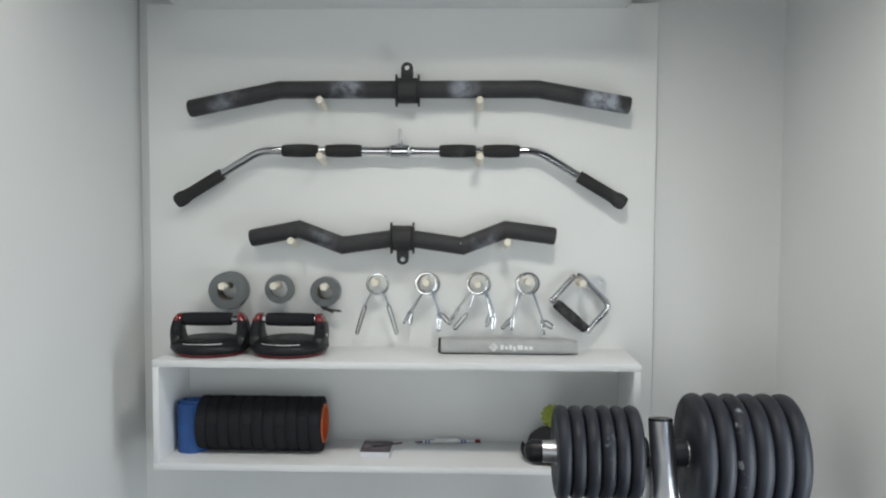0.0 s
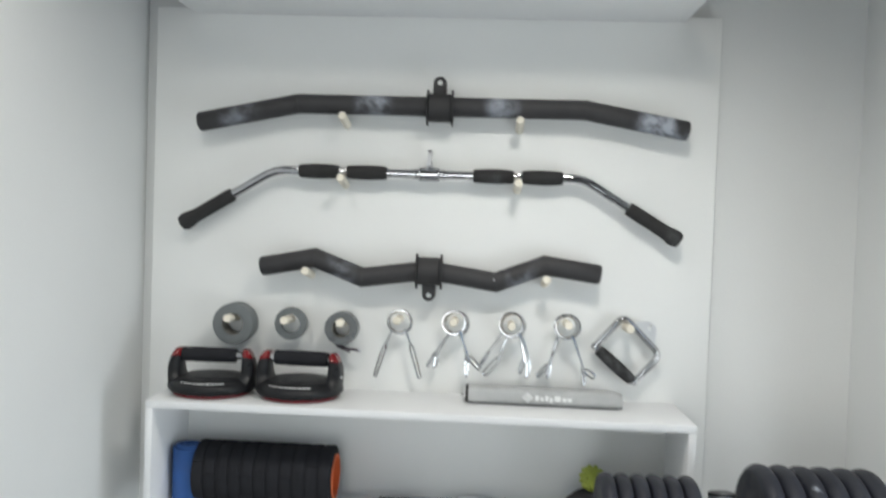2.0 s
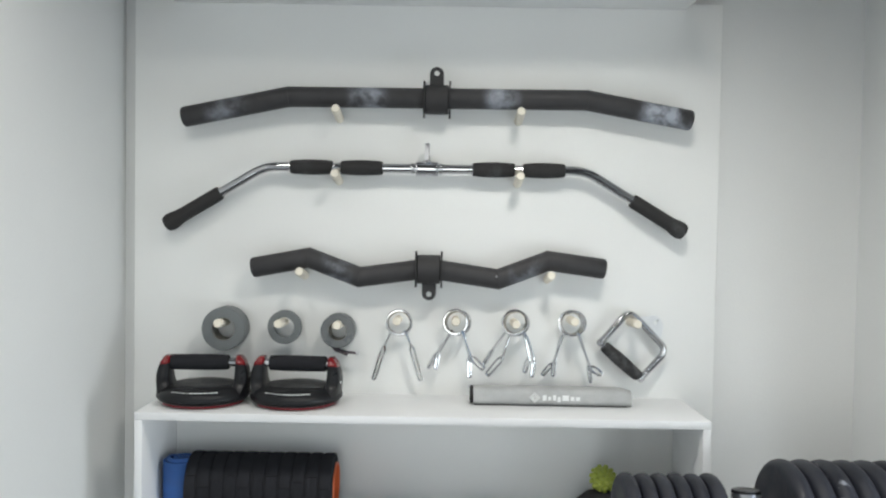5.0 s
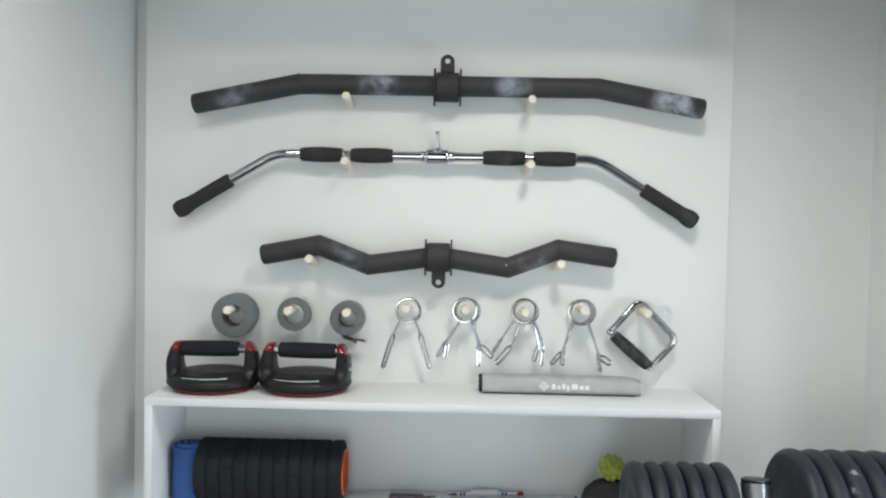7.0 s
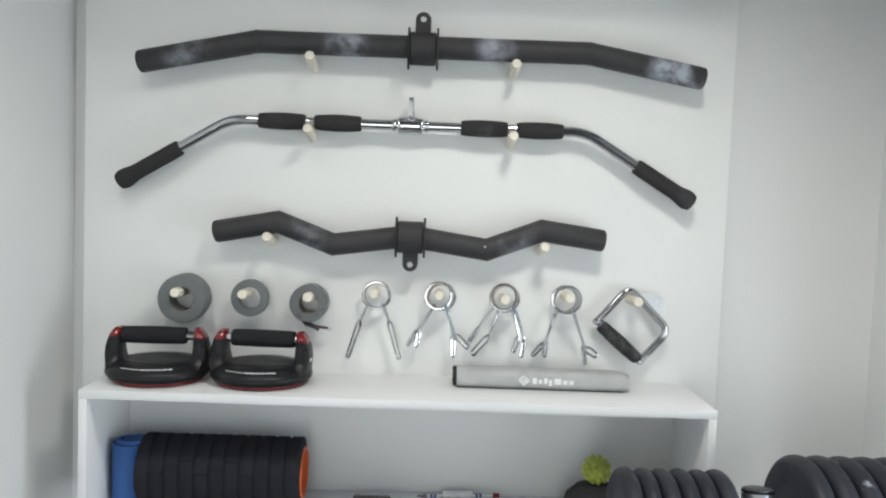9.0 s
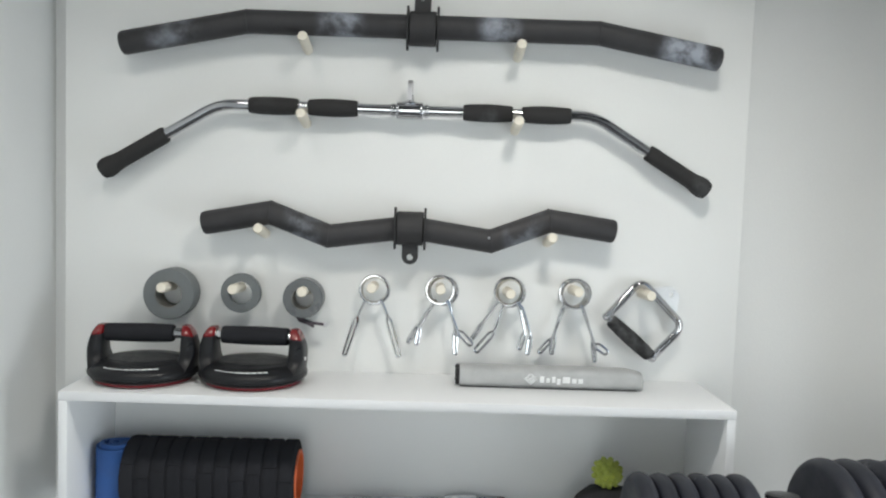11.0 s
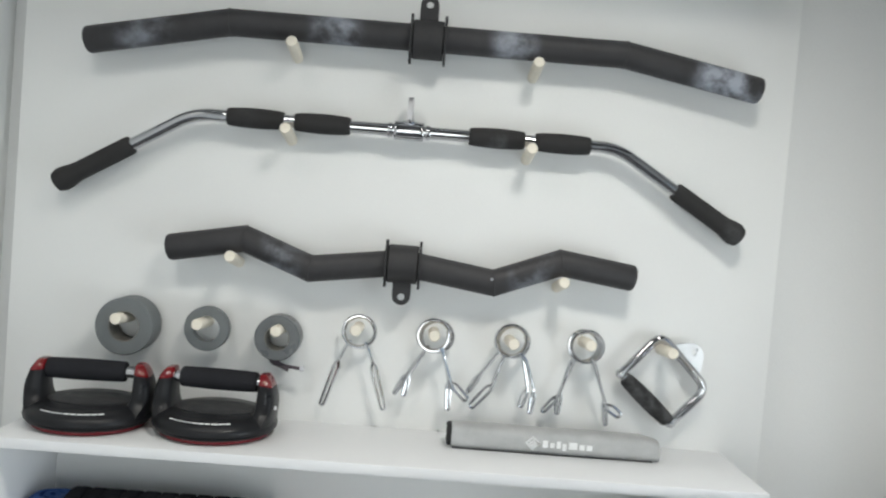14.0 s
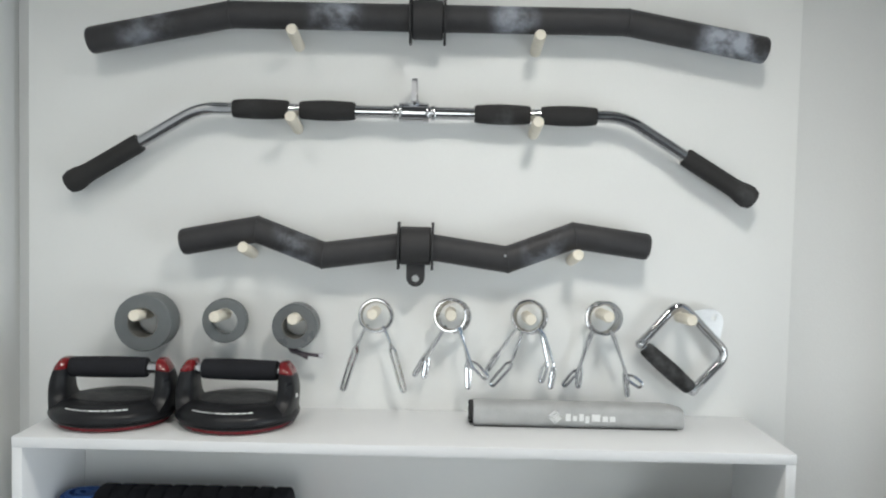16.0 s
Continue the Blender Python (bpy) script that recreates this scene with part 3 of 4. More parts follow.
for q in ((0.4130, DY, 1.2940), (0.5085, DY, 1.2125)):
    bm = bmesh.new()
    bmesh.ops.create_uvsphere(bm, u_segments=16, v_segments=10, radius=0.0092, matrix=Matrix.Translation(q))
    part("joint", local(dh, bm), CHROME, dh)
ga, gb = Vector((0.4215, DY, 1.2868)), Vector((0.5035, DY, 1.2168))
n = (gb - ga).length
part("grip", local(dh, lathed([(0.007, 0), (0.0118, 0.0), (0.0130, 0.003)] + [(0.0132 + 0.0020 * math.sin(math.pi * k / 10), 0.004 + (n - 0.008) * k / 10) for k in range(11)] + [(0.0130, n - 0.003), (0.0118, n), (0.007, n)], 24, along(ga, gb))), GRIP_WORN, dh, "ribbed black rubber grip")
bm = bmesh.new()
out = [(-0.035, -0.003), (0.035, -0.003), (0.033, 0.004), (0.0185, 0.0245), (0.0125, 0.0305), (0.0, 0.0335), (-0.0125, 0.0305), (-0.0185, 0.0245), (-0.033, 0.004)]
fine = []
for (x0, z0), (x1, z1) in zip(out, out[1:] + out[:1]):
    for k in range(3):
        fine.append((x0 + (x1 - x0) * k / 3, z0 + (z1 - z0) * k / 3))
plate_with_hole(bm, fine, (0, 0.0185), 0.0048, 0.005, Matrix.Translation((0.5270, DY, 1.3290)) @ pose(0, 0, 0, 0, 44, 0))
part("eyelet", local(dh, bm), PRESSED, dh, "pressed chrome eyelet plate")


# ---- push-up handles
def push_up_handle(x, y, turn, slide):
    ob = thing("push_up_handle", (x, y, BZ1), "black and red rotating push-up handle standing on the shelf", "push-up handle", "push-up handles")
    ob.rotation_euler.z = radians(turn)
    ob.scale = (1.03, 1.03, 0.92)
    part("base_ring", lathed(((0, 0.0005), (0.084, 0.0005), (0.0862, 0.002), (0.0862, 0.0055), (0.086, 0.007), (0, 0.007)), 56), RED_MATT, ob, "red rubber ring under the base")
    base = part("base", lathed(((0, 0.007), (0.087, 0.007), (0.0935, 0.0095), (0.0945, 0.013), (0.0930, 0.0142), (0.0985, 0.0160), (0.0998, 0.0215), (0.0975, 0.0290), (0.0900, 0.0360), (0.0800, 0.0415), (0.0740, 0.0435), (0.0, 0.0440)), 64), PLASTIC, ob)
    part("top_disc", lathed(((0, 0.0425), (0.0665, 0.0430), (0.0670, 0.0448), (0.0630, 0.0456), (0.0, 0.0462)), 56, Matrix.Diagonal((1, 0.72, 1, 1))), MESH_TOP, base, "dimpled grey top of the base")
    for s in (-1, 1):
        bm = bmesh.new()
        rows = []
        for z, xo, xi, d, lim in ((0.016, 0.0960, 0.046, 0.062, 0.0955), (0.0235, 0.0985, 0.050, 0.056, 0.0988), (0.031, 0.0985, 0.0555, 0.048, 0.0982), (0.039, 0.0995, 0.0615, 0.041, 0.0985),
                                  (0.046, 0.0995, 0.0650, 0.036, 0.0990), (0.056, 0.0992, 0.0670, 0.032, 0.0995), (0.066, 0.0985, 0.0679, 0.030, 0.1), (0.077, 0.0970, 0.0684, 0.0285, 0.1), (0.090, 0.0935, 0.0688, 0.0265, 0.1), (0.098, 0.0905, 0.0692, 0.0245, 0.1)):
            ring = []
            for k in range(20):
                a = 2 * math.pi * k / 20
                cx, cy = math.cos(a), math.sin(a)
                e = 0.55
                px, py = (xo + xi) / 2 + (xo - xi) / 2 * math.copysign(abs(cx) ** e, cx), d * math.copysign(abs(cy) ** e, cy)
                f = min(1.0, lim / math.hypot(px, py))
                ring.append(bm.verts.new((s * px * f, py * f, z)))
            rows.append(ring)
        for p, q in zip(rows, rows[1:]):
            for k in range(20):
                bm.faces.new((p[k], p[(k + 1) % 20], q[(k + 1) % 20], q[k]))
        bm.faces.new(rows[-1])
        bm.faces.new(rows[0][::-1])
        post = part("post", bm, PLASTIC, ob)
        bm = bmesh.new()
        rows = []
        for z, xo, xi, d in ((0.0925, 0.0927, 0.0745, 0.0245), (0.096, 0.0920, 0.0690, 0.0262), (0.101, 0.0900, 0.0686, 0.0240), (0.108, 0.0858, 0.0690, 0.0200), (0.1130, 0.0825, 0.0698, 0.0140), (0.1142, 0.0800, 0.0715, 0.006)):
            ring = []
            for k in range(20):
                a = 2 * math.pi * k / 20
                cx, cy = math.cos(a), math.sin(a)
                e = 0.6
                ring.append(bm.verts.new((s * ((xo + xi) / 2 + (xo - xi) / 2 * math.copysign(abs(cx) ** e, cx)), d * math.copysign(abs(cy) ** e, cy), z)))
            rows.append(ring)
        for p, q in zip(rows, rows[1:]):
            for k in range(20):
                bm.faces.new((p[k], p[(k + 1) % 20], q[(k + 1) % 20], q[k]))
        bm.faces.new(rows[-1])
        part("cap", bm, RED, post, "glossy red end cap")
    rod = part("rod", swept([(-0.075, 0, 0.096), (0.075, 0, 0.096)], 0.0105, 20), CHROME, ob, "chrome rod")
    prof = [(0.010, 0), (0.0168, 0), (0.0180, 0.002)] + [(0.0182 + 0.0012 * math.sin(math.pi * k / 8), 0.003 + 0.117 * k / 8) for k in range(9)] + [(0.0180, 0.121), (0.0168, 0.123), (0.010, 0.123)]
    part("grip", lathed(prof, 28, along((-0.0615 + slide, 0, 0.096), (0.0615 + slide, 0, 0.096))), FOAM, rod, "black foam grip")
    # lettering as plain bars round the front
    bm = bmesh.new()
    a = -125.0
    for k in range(14):
        w = (4.2, 2.3, 2.0, 2.0, 2.3, 2.0, 1.7, 0, 4.6, 4.6, 4.3, 5.0, 4.6, 4.2)[k]
        if w:
            h = 0.0008 if k < 7 else 0.00125
            t = radians(a + w / 2)
            m = pose(0, 0, 0.0382) @ pose(0, 0, 0, 0, 0, a + w / 2 + 90) @ Matrix.Translation((0, -0.0872, 0)) @ pose(0, 0, 0, -60)
            box(bm, (-w * 0.00092, -0.0006, -h), (w * 0.00092, 0.0006, h), 0.0, m=m)
        a += w * 1.22 + 1.0
    part("lettering", bm, PRINT, base, "pale printed lettering bars", False)
    return ob


push_up_handle(-0.4880, -0.1100, 3, -0.008)
right_handle = push_up_handle(-0.2800, -0.1080, -3, 0.003)
part("sticker", boxed((0.0962, -0.016, 0.0520), (0.1000, -0.008, 0.0585), 0.0008), PRINT, right_handle, "small white sticker")

# ---- bar pad
pad = thing("bar_pad", (0.295, -0.083, BZ1), "grey fabric barbell pad lying on the white shelf", "bar pad")
pad.scale = (1, 1, 0.92)
bm = bmesh.new()
rows = []
NP = 40
for i in range(25):
    t = i / 24
    x = 0.1165 + 0.3560 * t - 0.295
    ring = []
    for k in range(NP):
        a = 2 * math.pi * k / NP
        cy, cz = math.cos(a), math.sin(a)
        e = 0.62
        hy, hz = 0.0275, 0.0219
        if t > 0.93:
            f = (t - 0.93) / 0.07
            hz *= 1 - 0.16 * f
            hy *= 1 - 0.10 * f
        wob = 1 + 0.012 * noise.noise(Vector((x * 18, cy * 2, cz * 2)))
        y = hy * math.copysign(abs(cy) ** e, cy) * wob
        z = hz * math.copysign(abs(cz) ** e, cz) * wob
        ring.append(bm.verts.new((x, y, 0.0219 * (1 if t <= 0.93 else 1 - 0.16 * (t - 0.93) / 0.07) + z)))
    rows.append(ring)
for p, q in zip(rows, rows[1:]):
    for k in range(NP):
        bm.faces.new((p[k], p[(k + 1) % NP], q[(k + 1) % NP], q[k]))
bm.faces.new(rows[-1])
inner = [bm.verts.new((rows[0][k].co.x + 0.002, rows[0][k].co.y * 0.86, 0.0219 + (rows[0][k].co.z - 0.0219) * 0.86)) for k in range(NP)]
for k in range(NP):
    bm.faces.new((rows[0][k], rows[0][(k + 1) % NP], inner[(k + 1) % NP], inner[k]))
cover = part("cover", bm, PAD, pad, "grey fabric cover")
bm = lathed(((0.010, 0.002), (0.0150, -0.003), (0.0195, -0.0050), (0.0212, -0.0035), (0.0212, 0.05), (0.010, 0.05)), 40, closed=True)
for v in bm.verts:
    if v.co.z < 0.01:
        v.co += Vector((0.0016 * noise.noise(v.co * 260), 0.0016 * noise.noise(v.co * 260 + Vector((5, 0, 0))), 0.003 * noise.noise(v.co * 190 + Vector((0, 7, 0)))))
bmesh.ops.transform(bm, matrix=Matrix.Translation((-0.1805, 0, 0.0222)) @ pose(0, 0, 0, 0, 90, 0), verts=bm.verts)
part("foam", bm, RUBBER, pad, "ragged black foam core at the end")
# thin dark line along the lower front edge of the cover
bm = bmesh.new()
sweep(bm, [(-0.177, -0.0245, 0.0024), (0.0, -0.0250, 0.0022), (0.166, -0.0242, 0.0026)], 0.0011, 6)
part("lower_line", bm, RUBBER, cover, "thin dark line along the lower edge")
bm = bmesh.new()
FY = -0.0284
M0 = pose(-0.041, FY, 0.0224) @ Matrix.Diagonal((1.2, 1, 1.2, 1))
for a, b in (((-0.0086, 0.0), (0.0, 0.0086)), ((0.0, 0.0086), (0.0086, 0.0)), ((0.0086, 0.0), (0.0, -0.0086)), ((0.0, -0.0086), (-0.0086, 0.0)), ((-0.004, -0.002), (0.003, 0.004)), ((-0.001, -0.005), (0.006, 0.001))):
    d = Vector((b[0] - a[0], 0, b[1] - a[1]))
    c = Vector(((a[0] + b[0]) / 2, 0, (a[1] + b[1]) / 2))
    box(bm, (-d.length / 2 - 0.001, -0.0005, -0.0017), (d.length / 2 + 0.001, 0.0012, 0.0017), m=M0 @ Matrix.Translation(c) @ pose(0, 0, 0, 0, -math.degrees(math.atan2(d.z, d.x)), 0))
part("printed_diamond", bm, PRINT, cover, "white printed diamond", False)
for x, w, h0, h1 in ((-0.0265, 0.0068, -0.0058, 0.0062), (-0.0185, 0.0058, -0.0056, 0.0028), (-0.0115, 0.0058, -0.0056, 0.0062), (-0.0050, 0.0056, -0.0090, 0.0026), (0.0020, 0.0105, -0.0058, 0.0060), (0.0138, 0.0068, -0.0058, 0.0030), (0.0216, 0.0072, -0.0058, 0.0030)):
    x0, x1 = -0.0265 + (x + 0.0265) * 1.55, -0.0265 + (x + w + 0.0265) * 1.55
    part("printed_bar", boxed((x0 + 0.003, FY - 0.0005, 0.0219 + h0 * 1.1), (x1 + 0.0012, FY + 0.0012, 0.0219 + h1 * 1.1), 0.0004), PRINT, cover, "white printed bar", False)

# ---- in the box shelf
IN = BZ0 + BT
roller = thing("foam_roller", (-0.355, -0.098, IN), "black grooved foam roller with an orange core on its side", "foam roller")
RZ = 0.0716
part("core", lathed(((0.0465, -0.1655), (0.0515, -0.1655), (0.0515, 0.1665), (0.0465, 0.1665)), 48, Matrix.Translation((0, 0, RZ)) @ pose(0, 0, 0, 0, 90, 0), True), ORANGE, roller, "orange plastic tube")
foam = part("sleeve", lathed(((0.0517, -0.1635), (0.060, -0.1635), (0.0675, -0.160), (0.0675, 0.160), (0.060, 0.1635), (0.0517, 0.1635)), 56, Matrix.Translation((0, 0, RZ)) @ pose(0, 0, 0, 0, 90, 0), True), FOAM, roller, "black foam sleeve")


def foam_pad(length, span):
    bm = bmesh.new()
    n = 6
    rows = []
    for x, r in ((-length / 2, 0.0655), (-length / 2 + 0.0012, 0.0702), (-length / 2 + 0.003, 0.0712), (length / 2 - 0.003, 0.0712), (length / 2 - 0.0012, 0.0702), (length / 2, 0.0660)):
        rows.append([bm.verts.new((x, r * math.sin(radians(-span / 2 + span * k / n)), r * math.cos(radians(-span / 2 + span * k / n)))) for k in range(n + 1)])
    for p, q in zip(rows, rows[1:]):
        for k in range(n):
            bm.faces.new((p[k], p[k + 1], q[k + 1], q[k]))
    for k in (0, n):
        low = [bm.verts.new((r[k].co.x, r[k].co.y * 0.9, r[k].co.z * 0.9)) for r in (rows[0], rows[-1])]
        bm.faces.new([r[k] for r in rows] + low[::-1])
    return finish("foam_pad", bm, FOAM)


pads = {a: foam_pad(0.0268, a) for a in (59, 119)}
for i in range(11):
    kinds = ((119,) * 3, (59,) * 6)[(0, 0, 1, 0, 0, 1, 0, 0, 1, 0, 0)[i]]
    step = 360 / len(kinds)
    for k, a in enumerate(kinds):
        share("foam_pad", pads[a], foam, Matrix.Translation((-0.1486 + 0.02972 * i, 0, RZ)) @ pose(0, 0, 0, step * k + 20 * (i % 3)))

mat = thing("rolled_mat", (-0.5400, -0.108, IN), "blue foam strip rolled up and standing upright", "rolled mat")
bm = bmesh.new()
inside, outside = [], []
for k in range(121):
    a = 2 * math.pi * 4.2 * k / 120 - 0.3
    r = 0.0065 + 0.0325 * k / 120
    inside.append((r - 0.0036) * Vector((math.cos(a), math.sin(a), 0)))
    outside.append((r + 0.0036) * Vector((math.cos(a), math.sin(a), 0)))
H = 0.132
vin = [(bm.verts.new(p), bm.verts.new(p + Vector((0, 0, H + 0.004 * math.sin(i * 0.1))))) for i, p in enumerate(inside)]
vout = [(bm.verts.new(p), bm.verts.new(p + Vector((0, 0, H + 0.004 * math.sin(i * 0.1))))) for i, p in enumerate(outside)]
for k in range(120):
    bm.faces.new((vin[k][0], vin[k + 1][0], vin[k + 1][1], vin[k][1]))
    bm.faces.new((vout[k][0], vout[k][1], vout[k + 1][1], vout[k + 1][0]))
    bm.faces.new((vin[k][1], vin[k + 1][1], vout[k + 1][1], vout[k][1]))
    bm.faces.new((vin[k][0], vout[k][0], vout[k + 1][0], vin[k + 1][0]))
for k in (0, 120):
    bm.faces.new((vin[k][0], vin[k][1], vout[k][1], vout[k][0]))
part("strip", bm, BLUE_MAT, mat)

book = thing("notebook", (-0.050, -0.120, IN), "small spiral notebook with a dark cover and a pen on top", "notebook")
part("pages", boxed((-0.038, -0.043, 0.0005), (0.038, 0.043, 0.0155), 0.0008), PAPER, book, "white paper pages")
front = part("cover", boxed((-0.039, -0.044, 0.0158), (0.039, 0.044, 0.0178), 0.0006), COVER, book, "dark printed cover")
bm = bmesh.new()
for x, y, n, w, turned in ((0.010, 0.020, 0.026, 0.0028, -12), (0.004, 0.004, 0.024, 0.0034, -3), (0.012, -0.010, 0.024, 0.0030, 14), (0.008, -0.024, 0.018, 0.0022, 4), (-0.026, 0.006, 0.006, 0.016, 0)):
    box(bm, (-n, -w, 0.0), (n, w, 0.0003), m=pose(x, y, 0.0179, 0, 0, turned))
part("printed_lines", bm, FADED, front, "faded lilac printed shapes", False)
for k in range(12):
    x = -0.034 + 0.0062 * k
    part("spiral_ring", swept([(x, 0.044 + 0.0085 * math.cos(a), 0.0098 + 0.0112 * math.sin(a)) for a in [2 * math.pi * j / 12 for j in range(12)]], 0.0010, 6, True), BLACK, book)
pen = thing("pencil", (-0.040, -0.128, IN + 0.0182), "thin dark pencil lying on the notebook", "pencil")
part("shaft", swept([(-0.020, 0.000, 0.0026), (0.052, 0.030, 0.0026)], 0.0026, 8), COVER, pen)
part("point", swept([(0.052, 0.030, 0.0026), (0.058, 0.0325, 0.0026)], [0.0024, 0.0005], 8), RUBBER, pen)

pn = thing("marker_pen", (0.130, -0.024, IN), "white pen with dark bands, paper wrap and red end", "pen")
part("barrel", swept([(-0.065, -0.008, 0.0052), (0.078, 0.0075, 0.0052)], 0.0034, 14), PRINT, pn)
part("tip", swept([(-0.086, -0.0103, 0.0050), (-0.081, -0.0098, 0.0051), (-0.072, -0.0087, 0.0052), (-0.065, -0.008, 0.0052)], [0.0010, 0.0022, 0.0034, 0.0036], 12), FADED, pn, "dark tip")
part("end_cap", swept([(0.078, 0.0075, 0.0052), (0.092, 0.009, 0.0052)], 0.0044, 14), RED_MATT, pn, "red end")
for a in (-0.058, -0.050, 0.040, 0.048):
    part("band", swept([(a, a * 0.108 - 0.001, 0.0052), (a + 0.005, (a + 0.005) * 0.108 - 0.001, 0.0052)], 0.0041, 14), NAVY, pn, "navy band")
part("wrap", swept([(-0.032, -0.0045, 0.0080), (0.032, 0.0025, 0.0080)], 0.0076, 16), PRINT, pn, "white paper wrap")

cap = thing("cap", (0.412, -0.120, IN), "black cloth cap lying in the shelf", "cap")
bm = bmesh.new()
prof = [(0.066, 0.002), (0.070, 0.012), (0.069, 0.032), (0.062, 0.052), (0.048, 0.066), (0.028, 0.0735), (0.0, 0.0755)]
vs = lathe(bm, prof, 40)
for v in vs:
    v.co += Vector((0, 0, 0.004 * noise.noise(v.co * 25))) if v.co.z > 0.01 else Vector()
part("crown", bm, CLOTH, cap)
bm = bmesh.new()
rows = []
for i in range(9):
    t = i / 8
    row = []
    for k in range(13):
        u = k / 12
        a = radians(168 + 118 * u)
        # squared outer corners; the far corner stands up, the near edge rests on the shelf
        r = 0.064 + t * (0.018 + 0.012 * math.sin(math.pi * u) + 0.008 * math.exp(-((u - 0.55) / 0.16) ** 2))
        lift = 0.026 * max(0.0, 1 - u / 0.55) ** 1.3 + 0.004
        row.append((r * math.cos(a), r * math.sin(a), 0.014 * (1 - t) + lift * t))
    rows.append(row)
lower = [[bm.verts.new(p) for p in r] for r in rows]
upper = [[bm.verts.new((p[0], p[1], p[2] + 0.0028)) for p in r] for r in rows]
for g in (lower, upper):
    for p, q in zip(g, g[1:]):
        for k in range(12):
            bm.faces.new((p[k], p[k + 1], q[k + 1], q[k]))
for k in range(12):
    bm.faces.new((lower[-1][k], lower[-1][k + 1], upper[-1][k + 1], upper[-1][k]))
part("brim", bm, CLOTH, cap)

ball = thing("massage_ball", (0.4085, -0.120, IN + 0.0755), "small lime green spiky massage ball on the cap", "massage ball")
bm = bmesh.new()
bmesh.ops.create_icosphere(bm, subdivisions=3, radius=0.0255, matrix=Matrix.Translation((0, 0, 0.0285)))
part("body", bm, LIME, ball)
knob = finish("bump", lathed(((0.0060, -0.003), (0.0056, 0.0015), (0.0042, 0.0048), (0.0022, 0.0062), (0.0, 0.0066)), 12), LIME)
for k in range(46):
    z = 1 - 2 * (k + 0.5) / 46
    a = k * 2.39996
    d = Vector((math.sqrt(1 - z * z) * math.cos(a), math.sqrt(1 - z * z) * math.sin(a), z))
    share("bump", knob, ball, along(Vector((0, 0, 0.0285)) + d * 0.0250, Vector((0, 0, 0.0285)) + d * 0.05))

# ---- on the floating shelf
TZ = 2.0905
carton = thing("carton", (-0.487, -0.150, TZ), "dark blue glossy printed carton on the top shelf", "carton")
part("body", boxed((-0.086, -0.075, 0.0), (0.086, 0.075, 0.19), 0.002), CARTON, carton)
bm = bmesh.new()
for x, z, w, h, t in ((-0.045, 0.064, 0.010, 0.016, 15), (-0.036, 0.048, 0.018, 0.005, 10), (-0.022, 0.058, 0.006, 0.009, 0), (-0.006, 0.066, 0.005, 0.015, -8), (0.008, 0.064, 0.005, 0.017, -4), (0.018, 0.066, 0.010, 0.011, 0), (0.036, 0.070, 0.006, 0.009, 12)):
    box(bm, (-w, -0.0004, -h), (w, 0.0004, h), 0.0, m=pose(x, -0.0755, z) @ pose(0, 0, 0, 0, t, 0))
part("yellow_mark", bm, YELLOW, carton, "yellow printed mark", False)
bm = bmesh.new()
sweep(bm, [(-0.082 + 0.012 * k, -0.0754, 0.010 + 0.020 * math.sin(k * 0.14)) for k in range(12)], 0.0010, 5)
sweep(bm, [(-0.075 + 0.012 * k, -0.0754, 0.015 + 0.019 * math.sin(k * 0.14)) for k in range(11)], 0.0007, 5)
part("printed_line", bm, PALE_LINE, carton)

dark = thing("storage_box", (-0.330, -0.140, TZ), "plain black storage box on the top shelf", "box")
part("body", boxed((-0.066, -0.070, 0.0), (0.052, 0.075, 0.16), 0.006, 3), BLACK, dark)
part("rim", boxed((-0.069, -0.073, 0.150), (0.055, 0.078, 0.164), 0.003), BLACK, dark)


def glove(x, turn):
    ob = thing("boxing_glove", (x, -0.140, TZ), "blue vinyl boxing glove lying on the top shelf", "boxing glove", "boxing gloves")
    ob.rotation_euler.z = radians(turn)
    bm = bmesh.new()
    bmesh.ops.create_uvsphere(bm, u_segments=32, v_segments=20, radius=1.0)
    for v in bm.verts:
        c = v.co
        v.co = Vector((c.x * 0.066, c.y * 0.085, 0.062 + c.z * 0.062))
        v.co.x *= 1 + 0.08 * c.z
        if c.z < -0.8:
            v.co.z = max(v.co.z, 0.003)
        v.co.z -= 0.003
    part("fist", bm, BLUE_GLOVE, ob, "padded blue fist")
    bm = bmesh.new()
    bmesh.ops.create_uvsphere(bm, u_segments=24, v_segments=14, radius=1.0)
    for v in bm.verts:
        c = v.co
        v.co = Vector((0.050 + c.x * 0.020, -0.010 + c.y * 0.055, 0.060 + c.z * 0.026))
    part("thumb", bm, BLUE_GLOVE, ob)
    part("cuff", boxed((-0.042, 0.055, 0.012), (0.042, 0.105, 0.10), 0.016, 3), BROWN, ob, "brown cuff")
    return ob


glove(-0.192, 4)
glove(-0.032, -6)
strap = thing("hand_wrap", (-0.1065, -0.150, TZ), "folded brown fabric strap between the boxing gloves", "hand wrap")
bm = bmesh.new()
box(bm, (-0.050, -0.060, 0.0), (0.045, 0.06, 0.012), 0.004)
box(bm, (-0.014, -0.055, 0.012), (0.030, 0.06, 0.05), 0.006)
part("wrap", bm, BROWN, strap)

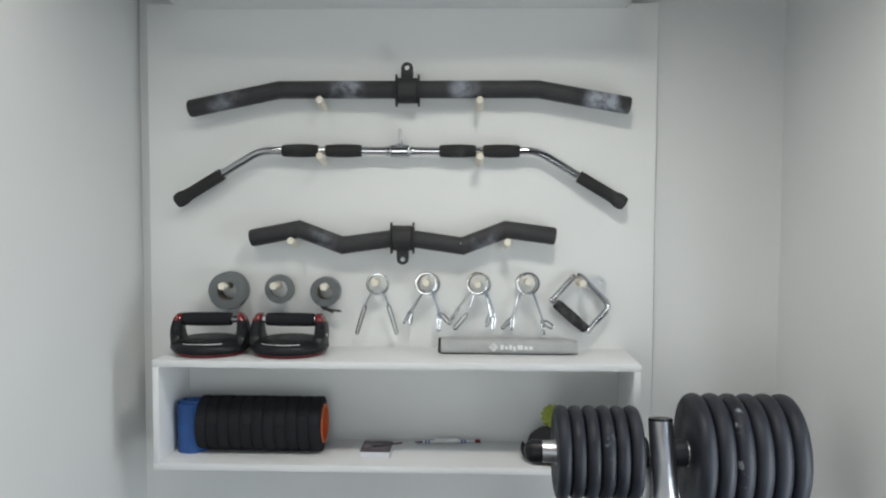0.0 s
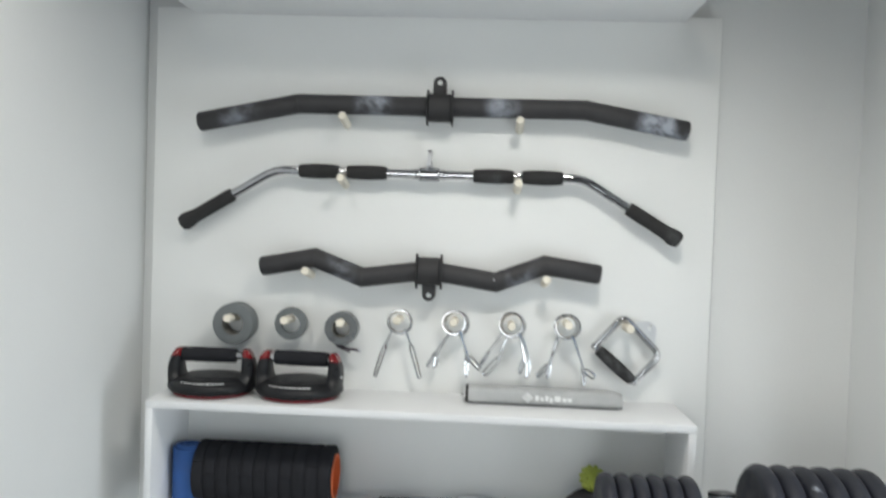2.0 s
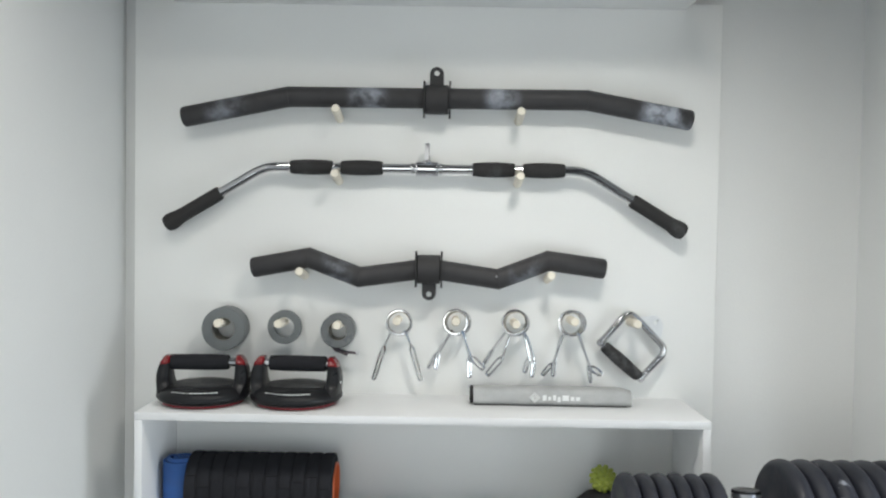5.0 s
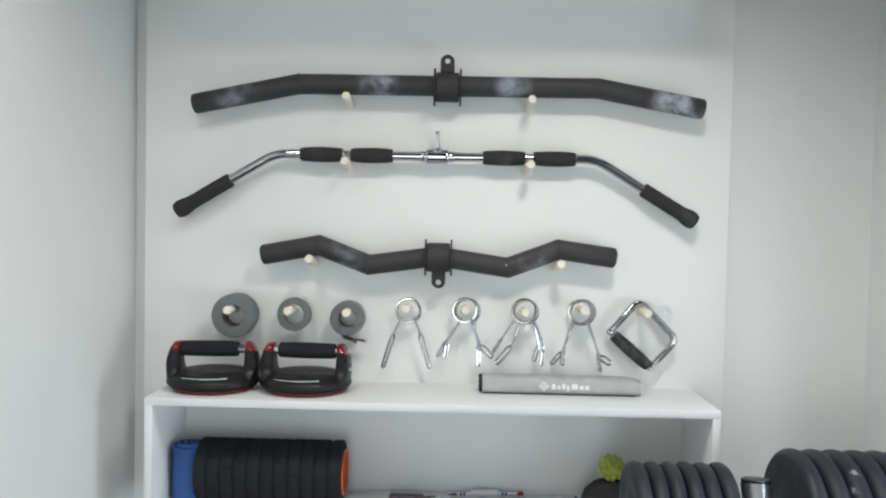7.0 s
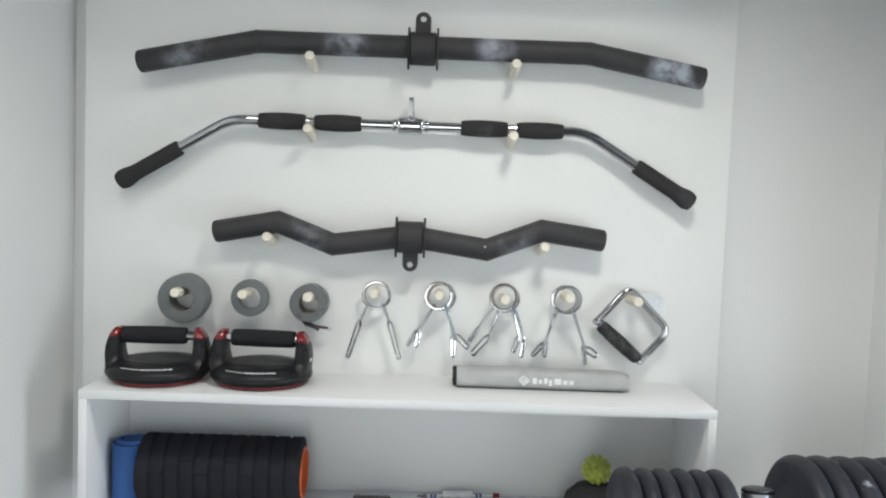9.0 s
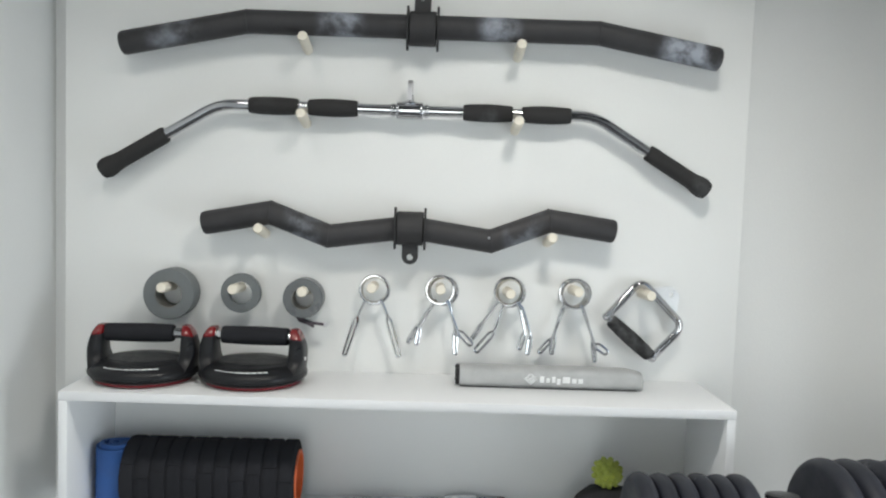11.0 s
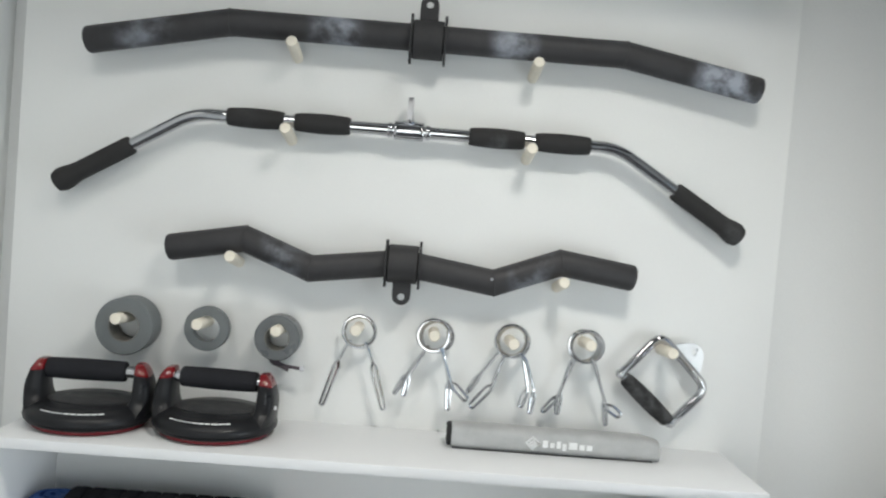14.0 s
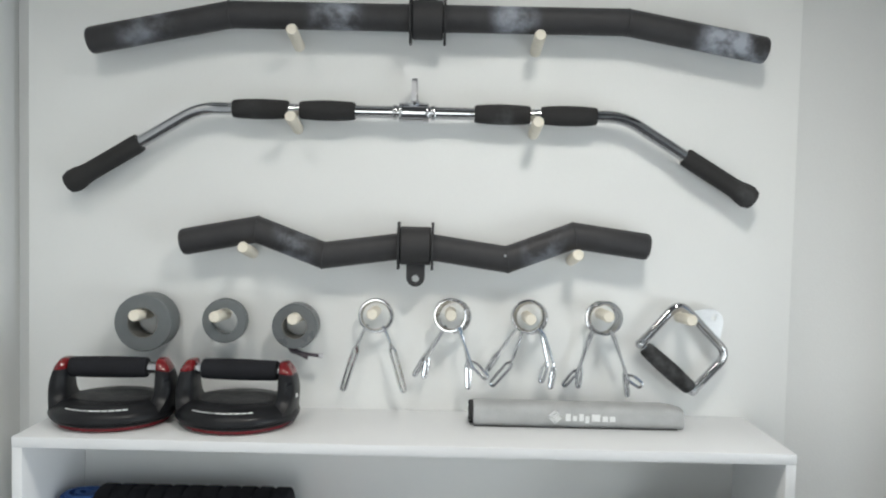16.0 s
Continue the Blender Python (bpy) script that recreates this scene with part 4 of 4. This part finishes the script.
# ---- plate tree
tree = thing("plate_tree", (0.613, -0.43, 0.0), "brushed steel plate tree with sleeves, standing on the floor", "weight rack")
AX, AZ = -0.43, 1.003
for s, y1 in ((-1, -0.88), (1, -0.06)):
    pa, pb = Vector((0, 0.0, 1.075)), Vector((0, y1 - AX, 0.012))
    d = (pb - pa).normalized()
    if s < 0:
        post = part("post", swept([pa + Vector((0, -0.004, 0.0)), pb], 0.0265, 36), STEEL, tree, "leaning brushed steel post")
        part("post_cap", lathed(((0.0, 0.0045), (0.019, 0.0043), (0.0250, 0.003), (0.0264, 0.0005), (0.0264, -0.003), (0.0, -0.003)), 36, Matrix.Translation((0, -0.004, 1.079)) @ pose(0, 0, 0, math.degrees(math.atan2(0.45, 1.06)) * -0.3)), PLASTIC, post, "black plastic post cap")
    else:
        part("back_post", swept([Vector((0, 0.02, 0.98)), pb], 0.022, 28), STEEL, tree)
    part("foot", boxed((-0.045, y1 - AX - 0.04, 0.0), (0.045, y1 - AX + 0.04, 0.025), 0.008), PLASTIC, tree)
mx = pose(0, 0, 0, 0, 90, 0)
plate_sleeve = part("sleeve", lathed(((0.0, -0.262), (0.0200, -0.262), (0.0245, -0.2615), (0.0245, 0.30), (0.0, 0.30)), 36, Matrix.Translation((0, 0, AZ)) @ mx), STEEL, tree, "steel plate sleeve")
part("end_cap", lathed(((0.0262, 0.010), (0.0262, 0.030), (0.0235, 0.0395), (0.0175, 0.0455), (0.009, 0.0485), (0.0, 0.0492)), 36, Matrix.Translation((-0.2500, 0, AZ)) @ pose(0, 0, 0, 0, -90, 0)), PLASTIC, plate_sleeve, "black rounded end cap")
part("collar", lathed(((0.0248, 0.027), (0.028, 0.027), (0.030, 0.030), (0.030, 0.056), (0.028, 0.058), (0.0248, 0.058)), 32, Matrix.Translation((0, 0, AZ)) @ mx, True), PLATE, plate_sleeve, "black rubber collar")
part("collar", lathed(((0.0248, -0.049), (0.032, -0.049), (0.034, -0.047), (0.034, -0.030), (0.032, -0.028), (0.0248, -0.028)), 32, Matrix.Translation((0, 0, AZ)) @ mx, True), PLASTIC, tree)


def weight_plate(x, r, w, mat, label, group, spin, drop):
    ob = thing("weight_plate", (x, -0.43, AZ + drop), label, "weight plate", group)
    ob.rotation_euler.x = radians(spin)
    f = w * 0.44
    prof = [(0.0285, -w * 0.42), (r * 0.36, -w * 0.42), (r * 0.40, -w * 0.36), (r * 0.66, -w * 0.36)]
    for k in range(9):
        a = math.pi * k / 8
        prof.append((r - f + f * math.sin(a), -math.cos(a) * w * 0.5))
    prof += [(r * 0.66, w * 0.36), (r * 0.40, w * 0.36), (r * 0.36, w * 0.42), (0.0285, w * 0.42)]
    part("disc", lathed(prof, 64, mx), mat, ob)
    part("hub_ring", lathed(((0.0252, -w * 0.41), (0.0285, -w * 0.41), (0.0285, w * 0.41), (0.0252, w * 0.41)), 32, mx, True), STEEL, ob, "steel ring in the bore")
    return ob


for k in range(6):
    weight_plate(0.380 + 0.0310 * (k + 0.5), 0.1030 + (0.0006, -0.0004, 0.0003, 0.0008, 0.0, 0.0012)[k], 0.0290, PLATE_WORN if k == 3 else PLATE,
                 "small black rubber weight plate with white scuffs" if k == 3 else "small black rubber weight plate on the sleeve", "small weight plates", 37 * k, -0.0008)
for k in range(6):
    weight_plate(0.670 + 0.0388 * (k + 0.5), 0.1330, 0.0365, PLATE_WORN if k == 2 else PLATE,
                 "large black rubber weight plate with white scuffs" if k == 2 else "large black rubber weight plate on the sleeve", "large weight plates", 51 * k, -0.0008)
